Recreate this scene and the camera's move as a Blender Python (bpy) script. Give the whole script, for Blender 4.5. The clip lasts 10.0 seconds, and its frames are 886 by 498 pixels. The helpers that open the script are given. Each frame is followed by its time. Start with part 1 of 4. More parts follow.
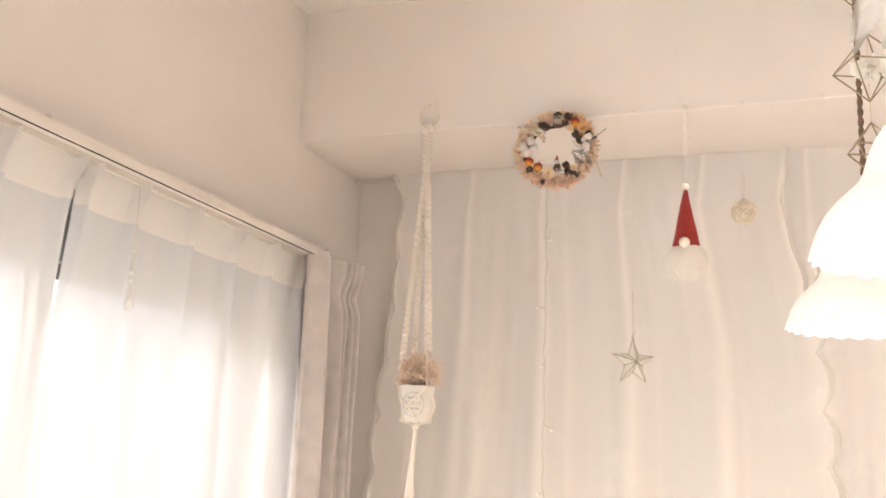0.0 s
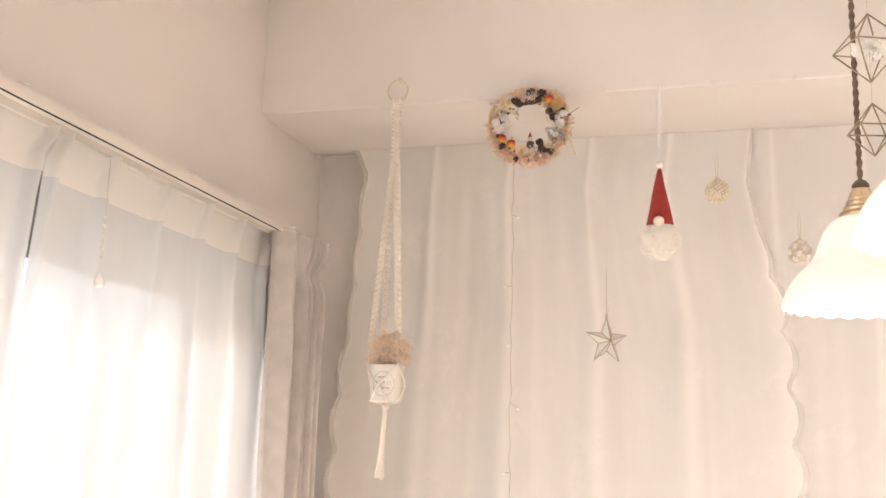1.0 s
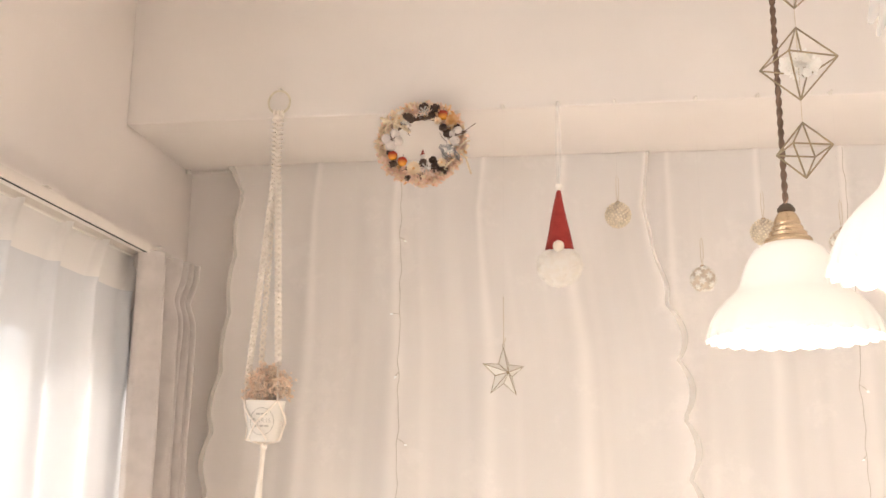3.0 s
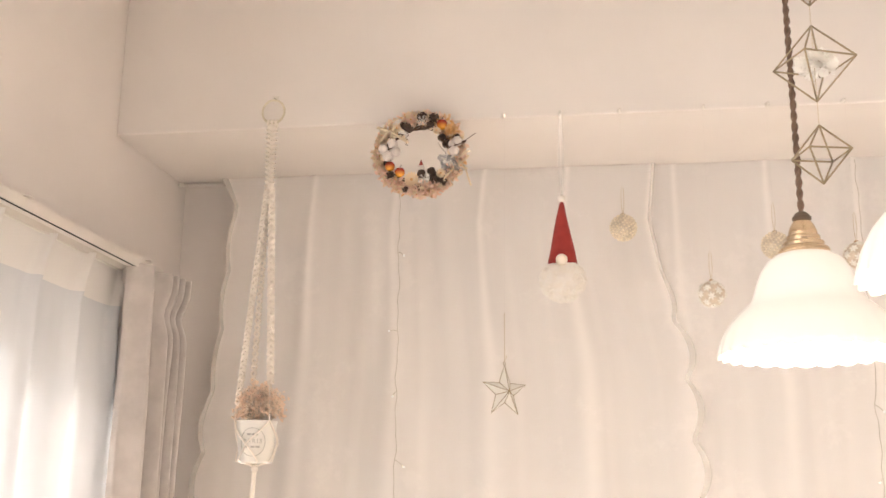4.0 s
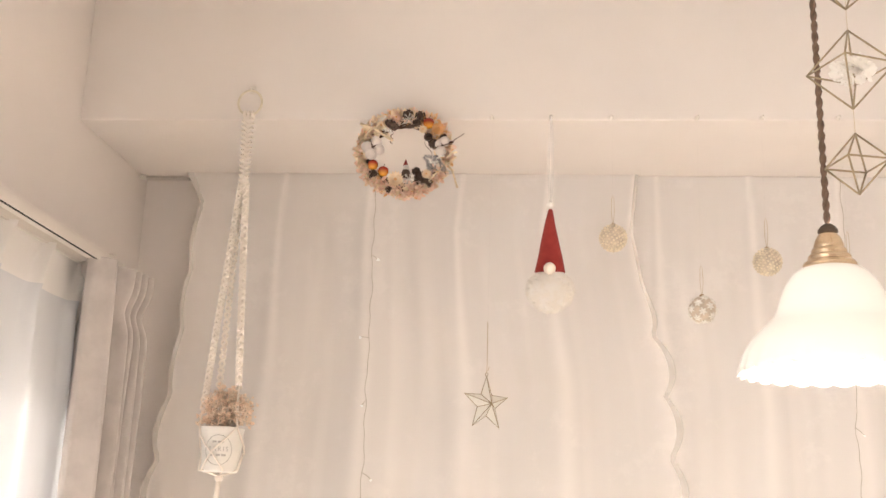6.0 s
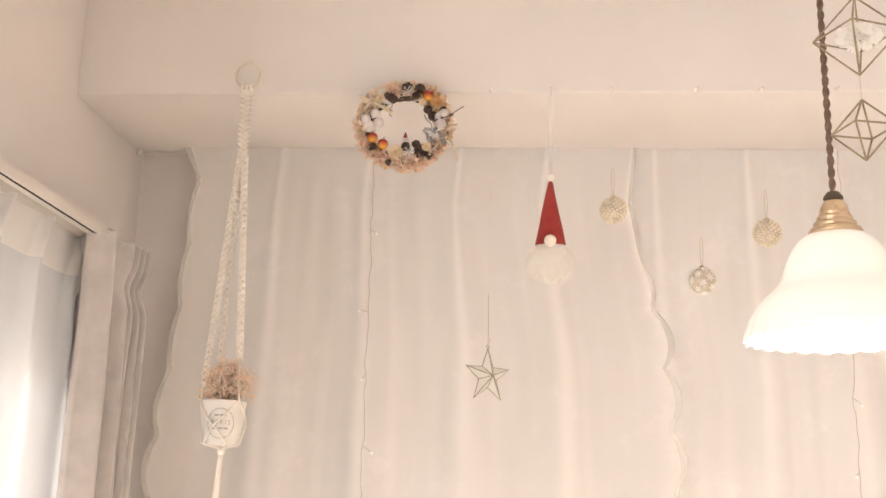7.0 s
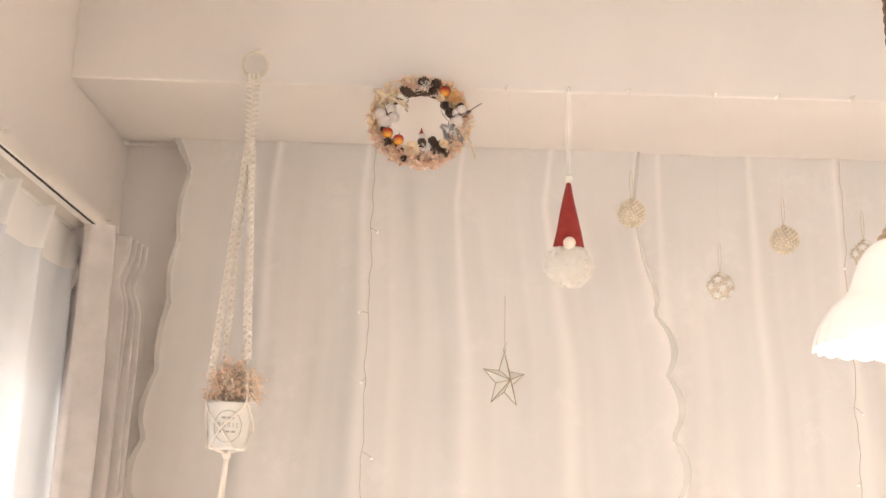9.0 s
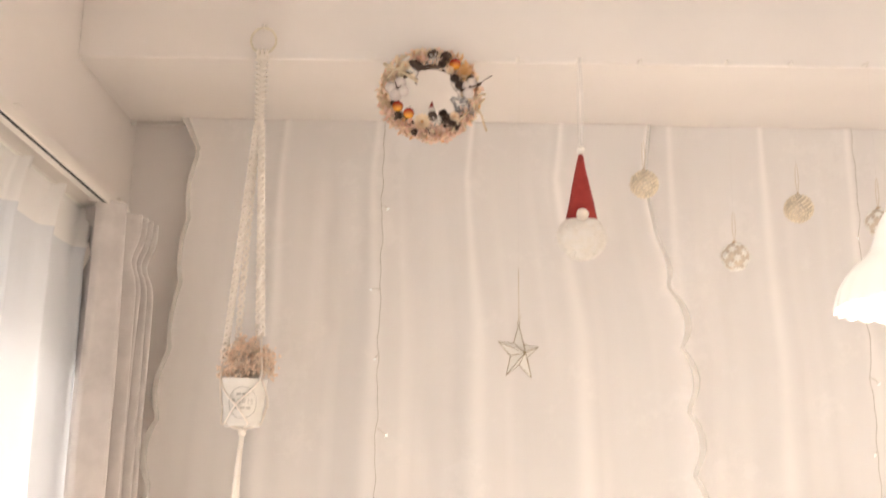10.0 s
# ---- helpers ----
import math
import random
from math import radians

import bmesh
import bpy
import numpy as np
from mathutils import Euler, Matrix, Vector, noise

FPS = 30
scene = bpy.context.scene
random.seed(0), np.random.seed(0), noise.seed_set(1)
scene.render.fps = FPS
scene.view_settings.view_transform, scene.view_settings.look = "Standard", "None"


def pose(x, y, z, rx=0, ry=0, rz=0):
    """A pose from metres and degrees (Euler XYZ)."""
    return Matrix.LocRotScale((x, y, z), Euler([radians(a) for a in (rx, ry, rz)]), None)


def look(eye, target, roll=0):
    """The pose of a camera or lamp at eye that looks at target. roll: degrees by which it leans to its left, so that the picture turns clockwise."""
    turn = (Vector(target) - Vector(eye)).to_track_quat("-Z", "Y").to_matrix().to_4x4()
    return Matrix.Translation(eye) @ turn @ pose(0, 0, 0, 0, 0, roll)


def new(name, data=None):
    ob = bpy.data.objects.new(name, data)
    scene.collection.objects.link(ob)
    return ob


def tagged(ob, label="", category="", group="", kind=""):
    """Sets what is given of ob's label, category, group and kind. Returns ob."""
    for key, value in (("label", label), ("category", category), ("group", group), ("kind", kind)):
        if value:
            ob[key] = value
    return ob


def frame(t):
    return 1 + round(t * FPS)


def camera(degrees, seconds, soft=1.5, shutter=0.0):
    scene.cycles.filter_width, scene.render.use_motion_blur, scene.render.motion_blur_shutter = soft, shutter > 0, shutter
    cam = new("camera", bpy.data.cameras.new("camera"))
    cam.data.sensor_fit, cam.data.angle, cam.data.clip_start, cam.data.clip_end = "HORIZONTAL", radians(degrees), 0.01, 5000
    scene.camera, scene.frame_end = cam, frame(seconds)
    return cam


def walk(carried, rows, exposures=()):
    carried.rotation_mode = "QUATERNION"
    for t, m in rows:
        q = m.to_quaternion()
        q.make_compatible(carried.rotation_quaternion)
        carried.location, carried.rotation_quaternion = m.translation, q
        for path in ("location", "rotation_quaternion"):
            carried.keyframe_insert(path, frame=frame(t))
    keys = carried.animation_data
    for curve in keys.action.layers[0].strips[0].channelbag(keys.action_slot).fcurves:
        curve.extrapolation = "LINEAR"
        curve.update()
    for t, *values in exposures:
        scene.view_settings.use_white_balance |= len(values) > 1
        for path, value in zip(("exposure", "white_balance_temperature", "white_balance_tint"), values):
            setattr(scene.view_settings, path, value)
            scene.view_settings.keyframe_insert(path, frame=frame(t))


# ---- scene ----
cam = camera(46.7, 10.0, shutter=0.5)
PATH = [
    (0, (0.557, -0.153, 1.427), (-0.119, 1.68, 1.857), 2.2),
    (0.5, (0.48, -0.17, 1.431), (-0.083, 1.708, 1.826), 1.6),
    (1, (0.449, -0.151, 1.432), (-0.089, 1.736, 1.823), 1.7),
    (1.5, (0.452, -0.116, 1.434), (-0.05, 1.773, 1.858), 2.6),
    (2, (0.445, -0.083, 1.439), (-0.059, 1.807, 1.857), 2.5),
    (2.5, (0.388, -0.048, 1.45), (0.022, 1.867, 1.893), 0.8),
    (2.7, (0.375, -0.033, 1.458), (0.061, 1.893, 1.897), 0.6),
    (3.8, (0.364, 0.043, 1.47), (0.103, 1.971, 1.933), 0.5),
    (4, (0.368, 0.062, 1.47), (0.079, 1.983, 1.948), 0.6),
    (4.5, (0.364, 0.094, 1.467), (0.07, 2.013, 1.948), 1.0),
    (5, (0.34, 0.11, 1.472), (0.081, 2.029, 1.972), 0.2),
    (5.2, (0.329, 0.119, 1.474), (0.087, 2.038, 1.982), 0.4),
    (6.3, (0.246, 0.137, 1.469), (0.1, 2.067, 1.972), 1.9),
    (6.5, (0.24, 0.134, 1.463), (0.096, 2.067, 1.956), 1.7),
    (7, (0.244, 0.139, 1.458), (0.105, 2.078, 1.927), 1.4),
    (7.5, (0.221, 0.156, 1.451), (0.071, 2.092, 1.93), 2.7),
    (8, (0.138, 0.18, 1.442), (0.049, 2.116, 1.936), 1.6),
    (8.5, (0.098, 0.195, 1.446), (0.075, 2.14, 1.914), 1.3),
    (9, (0.072, 0.189, 1.456), (0.084, 2.13, 1.94), 1.6),
    (9.5, (0.064, 0.191, 1.448), (0.077, 2.129, 1.943), 1.0),
    (9.8, (0.060, 0.199, 1.440), (0.073, 2.143, 1.938), 0.9),
    (9.9, (0.059, 0.201, 1.437), (0.069, 2.149, 1.920), 0.85),
    (10, (0.058, 0.204, 1.434), (0.062, 2.151, 1.894), 0.8),
]
walk(cam, [(t, look(eye, target, roll)) for t, eye, target, roll in PATH])

# ---- light ----
world = bpy.data.worlds.new("sky")
scene.world = world
world.use_nodes = True
wn = world.node_tree
sky = wn.nodes.new("ShaderNodeTexSky")
sky.sky_type = "NISHITA"
sky.sun_disc = False
sky.sun_elevation = radians(26)
sky.sun_rotation = radians(226)
wn.links.new(sky.outputs["Color"], wn.nodes["Background"].inputs["Color"])
wn.nodes["Background"].inputs["Strength"].default_value = 0.12

sun = new("sun", bpy.data.lights.new("sun", "SUN"))
sun.data.energy = 4.6
sun.data.angle = radians(9)
sun.data.color = (1.0, 0.96, 0.9)
sun.matrix_world = look((-4.5, -3.9, 3.26), (0, 0.4, 0.2))

WALL_X, BEAM_Y, BACK_Y = -0.628, 2.0, 2.38
SOFFIT_Z, CEIL_Z = 2.22, 2.56
# window opening below y 0.6 is unseen, lengthened to let more light in
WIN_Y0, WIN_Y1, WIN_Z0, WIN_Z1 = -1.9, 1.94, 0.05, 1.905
HEAD_Z = 1.768



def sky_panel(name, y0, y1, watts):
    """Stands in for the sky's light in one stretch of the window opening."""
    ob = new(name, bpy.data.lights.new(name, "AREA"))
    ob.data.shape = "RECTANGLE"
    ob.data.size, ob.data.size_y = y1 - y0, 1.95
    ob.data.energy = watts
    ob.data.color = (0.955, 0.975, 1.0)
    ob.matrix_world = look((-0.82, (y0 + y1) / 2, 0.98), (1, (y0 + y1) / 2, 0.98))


# out-of-view uncurtained stretch, added to fill the room, stronger than the veiled one
sky_panel("unseen_window_fill", -1.9, 0.6, 25)
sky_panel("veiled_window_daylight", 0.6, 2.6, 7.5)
LAMP_GLOW = 0.2
scene.view_settings.exposure = 0.74


# ---- materials ----
def material(name, color, rough=0.6, metal=0.0, vary=0.06, scale=8.0, bump=0.15, grain=300.0, depth=0.0006, spec=0.4, sheen=0.0, tint=None):
    """A surface with soft blotches at one scale and a fine relief at another."""
    m = bpy.data.materials.new(name)
    m.use_nodes = True
    n, l = m.node_tree.nodes, m.node_tree.links
    b = n["Principled BSDF"]
    co = n.new("ShaderNodeTexCoord")
    big = n.new("ShaderNodeTexNoise")
    big.inputs["Scale"].default_value = scale
    big.inputs["Detail"].default_value = 4
    l.new(co.outputs["Object"], big.inputs["Vector"])
    mix = n.new("ShaderNodeMix")
    mix.data_type = "RGBA"
    lo = tint or tuple(c * (1 - 2 * vary) for c in color)
    mix.inputs["A"].default_value = (*lo, 1)
    mix.inputs["B"].default_value = (*color, 1)
    ramp = n.new("ShaderNodeMapRange")
    ramp.inputs["From Min"].default_value = 0.35
    ramp.inputs["From Max"].default_value = 0.6
    l.new(big.outputs["Fac"], ramp.inputs["Value"])
    l.new(ramp.outputs["Result"], mix.inputs["Factor"])
    l.new(mix.outputs["Result"], b.inputs["Base Color"])
    fine = n.new("ShaderNodeTexNoise")
    fine.inputs["Scale"].default_value = grain
    fine.inputs["Detail"].default_value = 3
    l.new(co.outputs["Object"], fine.inputs["Vector"])
    bp = n.new("ShaderNodeBump")
    bp.inputs["Strength"].default_value = bump
    bp.inputs["Distance"].default_value = depth
    l.new(fine.outputs["Fac"], bp.inputs["Height"])
    l.new(bp.outputs["Normal"], b.inputs["Normal"])
    b.inputs["Roughness"].default_value = rough
    b.inputs["Metallic"].default_value = metal
    b.inputs["Specular IOR Level"].default_value = spec
    b.inputs["Sheen Weight"].default_value = sheen
    return m


def sheer(name, color, cover, through_share, motif=0.0, weave=900.0, tint=None, layered=False):
    """Thin woven cloth: threads that scatter and pass light, with gaps between them."""
    m = bpy.data.materials.new(name)
    m.use_nodes = True
    n, l = m.node_tree.nodes, m.node_tree.links
    n.remove(n["Principled BSDF"])
    out = n["Material Output"]
    co = n.new("ShaderNodeTexCoord")
    dif, tra, clear = n.new("ShaderNodeBsdfDiffuse"), n.new("ShaderNodeBsdfTranslucent"), n.new("ShaderNodeBsdfTransparent")
    for sh in (dif, tra):
        sh.inputs["Color"].default_value = (*color, 1)
    if tint:
        blot = n.new("ShaderNodeTexNoise")
        blot.inputs["Scale"].default_value = 70.0
        l.new(co.outputs["Object"], blot.inputs["Vector"])
        two = n.new("ShaderNodeMix")
        two.data_type = "RGBA"
        two.inputs["A"].default_value = (*color, 1)
        two.inputs["B"].default_value = (*tint, 1)
        sw = n.new("ShaderNodeMapRange")
        sw.inputs["From Min"].default_value = 0.38
        sw.inputs["From Max"].default_value = 0.62
        l.new(blot.outputs["Fac"], sw.inputs["Value"])
        l.new(sw.outputs["Result"], two.inputs["Factor"])
        for sh in (dif, tra):
            l.new(two.outputs["Result"], sh.inputs["Color"])
    # slubs: long upright threads
    mp = n.new("ShaderNodeMapping")
    mp.inputs["Scale"].default_value = (weave, weave, 14)
    slub = n.new("ShaderNodeTexNoise")
    slub.inputs["Scale"].default_value = 1.0
    slub.inputs["Detail"].default_value = 2
    l.new(co.outputs["Object"], mp.inputs["Vector"])
    l.new(mp.outputs["Vector"], slub.inputs["Vector"])
    bp = n.new("ShaderNodeBump")
    bp.inputs["Strength"].default_value = 0.2
    bp.inputs["Distance"].default_value = 0.0006
    l.new(slub.outputs["Fac"], bp.inputs["Height"])
    l.new(bp.outputs["Normal"], dif.inputs["Normal"])
    fab = n.new("ShaderNodeMixShader")
    fab.inputs["Fac"].default_value = through_share
    l.new(dif.outputs["BSDF"], fab.inputs[1])
    l.new(tra.outputs["BSDF"], fab.inputs[2])
    # embroidered sprays: patches of denser thread
    spray = n.new("ShaderNodeTexNoise")
    spray.inputs["Scale"].default_value = 26.0
    spray.inputs["Detail"].default_value = 6
    spray.inputs["Roughness"].default_value = 0.75
    l.new(co.outputs["Object"], spray.inputs["Vector"])
    where = n.new("ShaderNodeTexNoise")
    where.inputs["Scale"].default_value = 6.0
    l.new(co.outputs["Object"], where.inputs["Vector"])
    prod = n.new("ShaderNodeMath")
    prod.operation = "MULTIPLY"
    l.new(spray.outputs["Fac"], prod.inputs[0])
    l.new(where.outputs["Fac"], prod.inputs[1])
    mr = n.new("ShaderNodeMapRange")
    mr.inputs["From Min"].default_value = 0.3
    mr.inputs["From Max"].default_value = 0.36
    mr.inputs["To Min"].default_value = cover
    mr.inputs["To Max"].default_value = min(1.0, cover + motif)
    l.new(prod.outputs["Value"], mr.inputs["Value"])
    mix = n.new("ShaderNodeMixShader")
    if layered:
        # cloth folded on itself covers more
        lay = n.new("ShaderNodeAttribute")
        lay.attribute_name = "layers"
        tot = n.new("ShaderNodeMath")
        tot.operation = "MULTIPLY_ADD"
        tot.use_clamp = True
        tot.inputs[1].default_value = 1 - cover
        l.new(lay.outputs["Fac"], tot.inputs[0])
        l.new(mr.outputs["Result"], tot.inputs[2])
        l.new(tot.outputs["Value"], mix.inputs["Fac"])
    else:
        l.new(mr.outputs["Result"], mix.inputs["Fac"])
    l.new(clear.outputs["BSDF"], mix.inputs[1])
    l.new(fab.outputs["Shader"], mix.inputs[2])
    l.new(mix.outputs["Shader"], out.inputs["Surface"])
    return m


def glowing(name, color, strength):
    m = bpy.data.materials.new(name)
    m.use_nodes = True
    b = m.node_tree.nodes["Principled BSDF"]
    b.inputs["Base Color"].default_value = (0.80, 0.765, 0.71, 1)
    b.inputs["Roughness"].default_value = 0.25
    b.inputs["Emission Color"].default_value = (*color, 1)
    b.inputs["Emission Strength"].default_value = strength
    return m


def glass(name, color=(1, 1, 1), rough=0.0):
    m = bpy.data.materials.new(name)
    m.use_nodes = True
    b = m.node_tree.nodes["Principled BSDF"]
    b.inputs["Base Color"].default_value = (*color, 1)
    b.inputs["Transmission Weight"].default_value = 1.0
    b.inputs["Roughness"].default_value = rough
    b.inputs["IOR"].default_value = 1.45
    return m


WALLPAPER = material("wallpaper", (0.785, 0.725, 0.685), 0.85, vary=0.02, scale=3, bump=0.35, grain=260, depth=0.0008, spec=0.2)
CEILING = material("ceiling_paper", (0.85, 0.81, 0.77), 0.9, vary=0.02, scale=3, bump=0.4, grain=180, depth=0.001, spec=0.2)
FLOOR = material("floor_wood", (0.60, 0.50, 0.39), 0.45, vary=0.15, scale=5)
PLANK = material("plank_wood", (0.74, 0.65, 0.54), 0.45, vary=0.05, scale=4)
LACE = sheer("lace_cloth", (0.955, 0.905, 0.872), 0.87, 0.2, 0.03, layered=True)
HEAD_LACE = sheer("lace_heading", (0.93, 0.88, 0.83), 0.55, 0.15)
TRIM_LACE = sheer("lace_edging", (0.94, 0.90, 0.85), 0.5, 0.3)
VOILE = sheer("voile_cloth", (0.80, 0.80, 0.82), 0.87, 0.15)
VOILE_HEAD = sheer("voile_heading", (0.89, 0.855, 0.83), 0.95, 0.15)
DRAPE = material("drape_cloth", (0.56, 0.51, 0.485), 0.9, vary=0.06, scale=25, bump=0.5, grain=900, depth=0.0008, sheen=0.4, spec=0.1)
RAIL = material("rail_metal", (0.72, 0.665, 0.61), 0.4, vary=0.03, bump=0.05)
# near-black colour for the shade inside the drape rail's slot
SLOT_SHADE = material("slot_shade", (0.03, 0.027, 0.025), 0.8, vary=0.1)
PLASTIC = material("white_plastic", (0.8, 0.77, 0.7), 0.35, vary=0.03, bump=0.05)
SASH = material("sash_metal", (0.16, 0.15, 0.145), 0.45, metal=0.3, vary=0.05)
PANE = glass("pane_glass")
COTTON = sheer("cotton_cord", (0.95, 0.87, 0.79), 1.0, 0.12, weave=400.0)
RINGWOOD = material("pale_ring", (0.74, 0.66, 0.52), 0.5, vary=0.08, scale=50)
TIN = material("painted_tin", (0.78, 0.735, 0.68), 0.4, vary=0.03, scale=30, bump=0.1)
INK = material("pot_print", (0.46, 0.42, 0.38), 0.7, vary=0.1)
SOIL = material("pot_moss", (0.42, 0.29, 0.20), 0.95, vary=0.3, scale=80, bump=1)
PINKDRY = sheer("dried_pink", (1.0, 0.88, 0.76), 1.0, 0.55, tint=(0.99, 0.80, 0.66))
STEM = material("dried_stem", (0.92, 0.80, 0.68), 0.9, vary=0.15, scale=60)
FELT = material("red_felt", (0.35, 0.045, 0.038), 0.95, vary=0.08, scale=60, bump=0.7, grain=900, depth=0.0006, spec=0.05, sheen=0.3)
FUR = sheer("cream_fur", (0.98, 0.945, 0.905), 1.0, 0.42, tint=(0.96, 0.91, 0.85))
NOSE = material("wooden_nose", (0.90, 0.80, 0.69), 0.55, vary=0.04, scale=60)
RIBBON = sheer("organza_ribbon", (0.94, 0.91, 0.88), 0.22, 0.3)
BRASS = material("aged_brass", (0.66, 0.51, 0.35), 0.24, metal=1.0, vary=0.03, scale=15, bump=0.02)
WIRE = material("brass_wire", (0.42, 0.33, 0.21), 0.45, metal=0.5, vary=0.15, scale=60, bump=0.05)
CAPIZ = sheer("capiz_shell", (0.95, 0.92, 0.87), 0.85, 0.4)
LEAD = material("star_edge", (0.46, 0.38, 0.27), 0.5, metal=0.6, vary=0.15, scale=80)
CORD = material("fabric_cord", (0.20, 0.125, 0.085), 0.85, vary=0.15, scale=120, bump=0.6, grain=1500)
PLUG = material("cord_grip", (0.13, 0.085, 0.055), 0.5, vary=0.1)
SHADE = glowing("lit_opal_glass", (1.0, 0.855, 0.73), LAMP_GLOW)
BULB = glowing("bulb", (1.0, 0.87, 0.75), 500.0)
LED = glowing("led_bead", (1.0, 0.86, 0.62), 4.0)
LEDWIRE = material("led_wire", (0.56, 0.50, 0.43), 0.35, metal=0.3, vary=0.1)
THREAD = material("gold_thread", (0.66, 0.55, 0.40), 0.6, vary=0.1)
NYLON = sheer("nylon", (0.90, 0.86, 0.81), 0.06, 0.5)
GOLDBALL = material("gold_bauble", (0.68, 0.58, 0.46), 0.4, metal=0.25, vary=0.12, scale=60)
GOLDBEAD = material("gold_bead", (0.84, 0.73, 0.57), 0.4, metal=0.15, vary=0.15, scale=120)
FROSTBALL = material("frosted_bauble", (0.68, 0.57, 0.46), 0.45, metal=0.1, vary=0.1, scale=60)
SNOW = material("white_glitter", (0.88, 0.84, 0.78), 0.6, vary=0.08, scale=200, bump=0.5)
FLAKE = material("worn_white_wood", (0.62, 0.57, 0.52), 0.8, vary=0.1, scale=120)
PLUME = sheer("feather_plume", (0.94, 0.91, 0.88), 0.32, 0.4)
FEATHER = sheer("white_petal", (0.97, 0.94, 0.90), 0.95, 0.45)
CRYSTAL = glass("crystal_glass", (1.0, 0.99, 0.97), 0.15)
CRYSTAL.node_tree.nodes["Principled BSDF"].inputs["Transmission Weight"].default_value = 0.25
PETAL_PINK = sheer("petal_pink", (0.92, 0.65, 0.52), 1.0, 0.4, tint=(0.94, 0.77, 0.66))
PETAL_CREAM = sheer("petal_cream", (0.90, 0.79, 0.61), 1.0, 0.35, tint=(0.88, 0.70, 0.51))
PETAL_GOLD = sheer("petal_gold", (0.80, 0.48, 0.22), 1.0, 0.35, tint=(0.84, 0.58, 0.34))
TWIG = material("twig_brown", (0.13, 0.07, 0.045), 0.85, vary=0.2, scale=80, bump=0.6)
CONE = material("cone_dark", (0.125, 0.08, 0.06), 0.75, vary=0.2, scale=90, bump=0.6)
BOLL = material("cotton_boll", (0.68, 0.60, 0.56), 0.98, vary=0.04, scale=120, bump=0.9, grain=500, depth=0.001, sheen=0.4)
APPLE = material("apple_skin", (0.40, 0.045, 0.02), 0.25, scale=70, bump=0.05)
an, al = APPLE.node_tree.nodes, APPLE.node_tree.links
blush = an.new("ShaderNodeMix")
blush.data_type = "RGBA"
blush.inputs["A"].default_value = (0.80, 0.36, 0.05, 1)
blush.inputs["B"].default_value = (0.36, 0.04, 0.02, 1)
gen, sep, rise = an.new("ShaderNodeTexCoord"), an.new("ShaderNodeSeparateXYZ"), an.new("ShaderNodeMapRange")
rise.inputs["From Min"].default_value = 0.08
rise.inputs["From Max"].default_value = 0.62
al.new(gen.outputs["Generated"], sep.inputs["Vector"])
al.new(sep.outputs["Z"], rise.inputs["Value"])
al.new(rise.outputs["Result"], blush.inputs["Factor"])
al.new(blush.outputs["Result"], an["Principled BSDF"].inputs["Base Color"])
SILVER = material("silver_sprig", (0.34, 0.33, 0.33), 0.7, vary=0.15, scale=90)
RAFFIA = material("raffia", (0.80, 0.66, 0.47), 0.8, vary=0.1, scale=100, bump=0.5)
PIN = material("pin_plastic", (0.80, 0.74, 0.68), 0.25, vary=0.03)


# ---- mesh helpers ----
def add_tube(bm, pts, r, seg=6, closed=False):
    """A round tube along pts; r is one radius or one for each point."""
    pts = [Vector(p) for p in pts]
    rs = r if isinstance(r, (list, tuple)) else [r] * len(pts)
    rings, up = [], None
    k = len(pts)
    for i, p in enumerate(pts):
        a = pts[(i - 1) % k] if (closed or i) else pts[0]
        b = pts[(i + 1) % k] if (closed or i < k - 1) else pts[-1]
        d = (b - a).normalized()
        if up is None:
            up = d.orthogonal().normalized()
        up = (up - d * up.dot(d)).normalized()
        side = d.cross(up)
        rings.append([bm.verts.new(p + rs[i] * (math.cos(6.28319 * j / seg) * up + math.sin(6.28319 * j / seg) * side)) for j in range(seg)])
    for i in range(k if closed else k - 1):
        a, b = rings[i], rings[(i + 1) % k]
        for j in range(seg):
            bm.faces.new((a[j], a[(j + 1) % seg], b[(j + 1) % seg], b[j]))
    if not closed:
        bm.faces.new(rings[0][::-1])
        bm.faces.new(rings[-1])


def add_lathe(bm, profile, at=(0, 0, 0), seg=32, wobble=None, cap=False):
    """Turns a list of (radius, height) round z."""
    rings = []
    for r, z in profile:
        ring = []
        for j in range(seg):
            a = 2 * math.pi * j / seg
            dr, dz = wobble(a, r, z) if wobble else (0, 0)
            ring.append(bm.verts.new((at[0] + (r + dr) * math.cos(a), at[1] + (r + dr) * math.sin(a), at[2] + z + dz)))
        rings.append(ring)
    for a, b in zip(rings, rings[1:]):
        for j in range(seg):
            bm.faces.new((a[j], a[(j + 1) % seg], b[(j + 1) % seg], b[j]))
    if cap:
        bm.faces.new(rings[0])
        bm.faces.new(rings[-1][::-1])


def add_ball(bm, c, r, seg=12, rings=8, squash=(1, 1, 1), rough=0.0, turn=None):
    m = Matrix.Translation(c) @ (turn or Matrix.Identity(4)) @ Matrix.Diagonal((*squash, 1))
    got = bmesh.ops.create_uvsphere(bm, u_segments=seg, v_segments=rings, radius=r, matrix=m)
    if rough:
        for v in got["verts"]:
            v.co += (v.co - Vector(c)) * rough * (noise.noise(v.co * (1.6 / r)) + 0.5 * noise.noise(v.co * (4 / r)))
    return got["verts"]


def add_ico(bm, c, r, sub=1):
    bmesh.ops.create_icosphere(bm, subdivisions=sub, radius=r, matrix=Matrix.Translation(c))


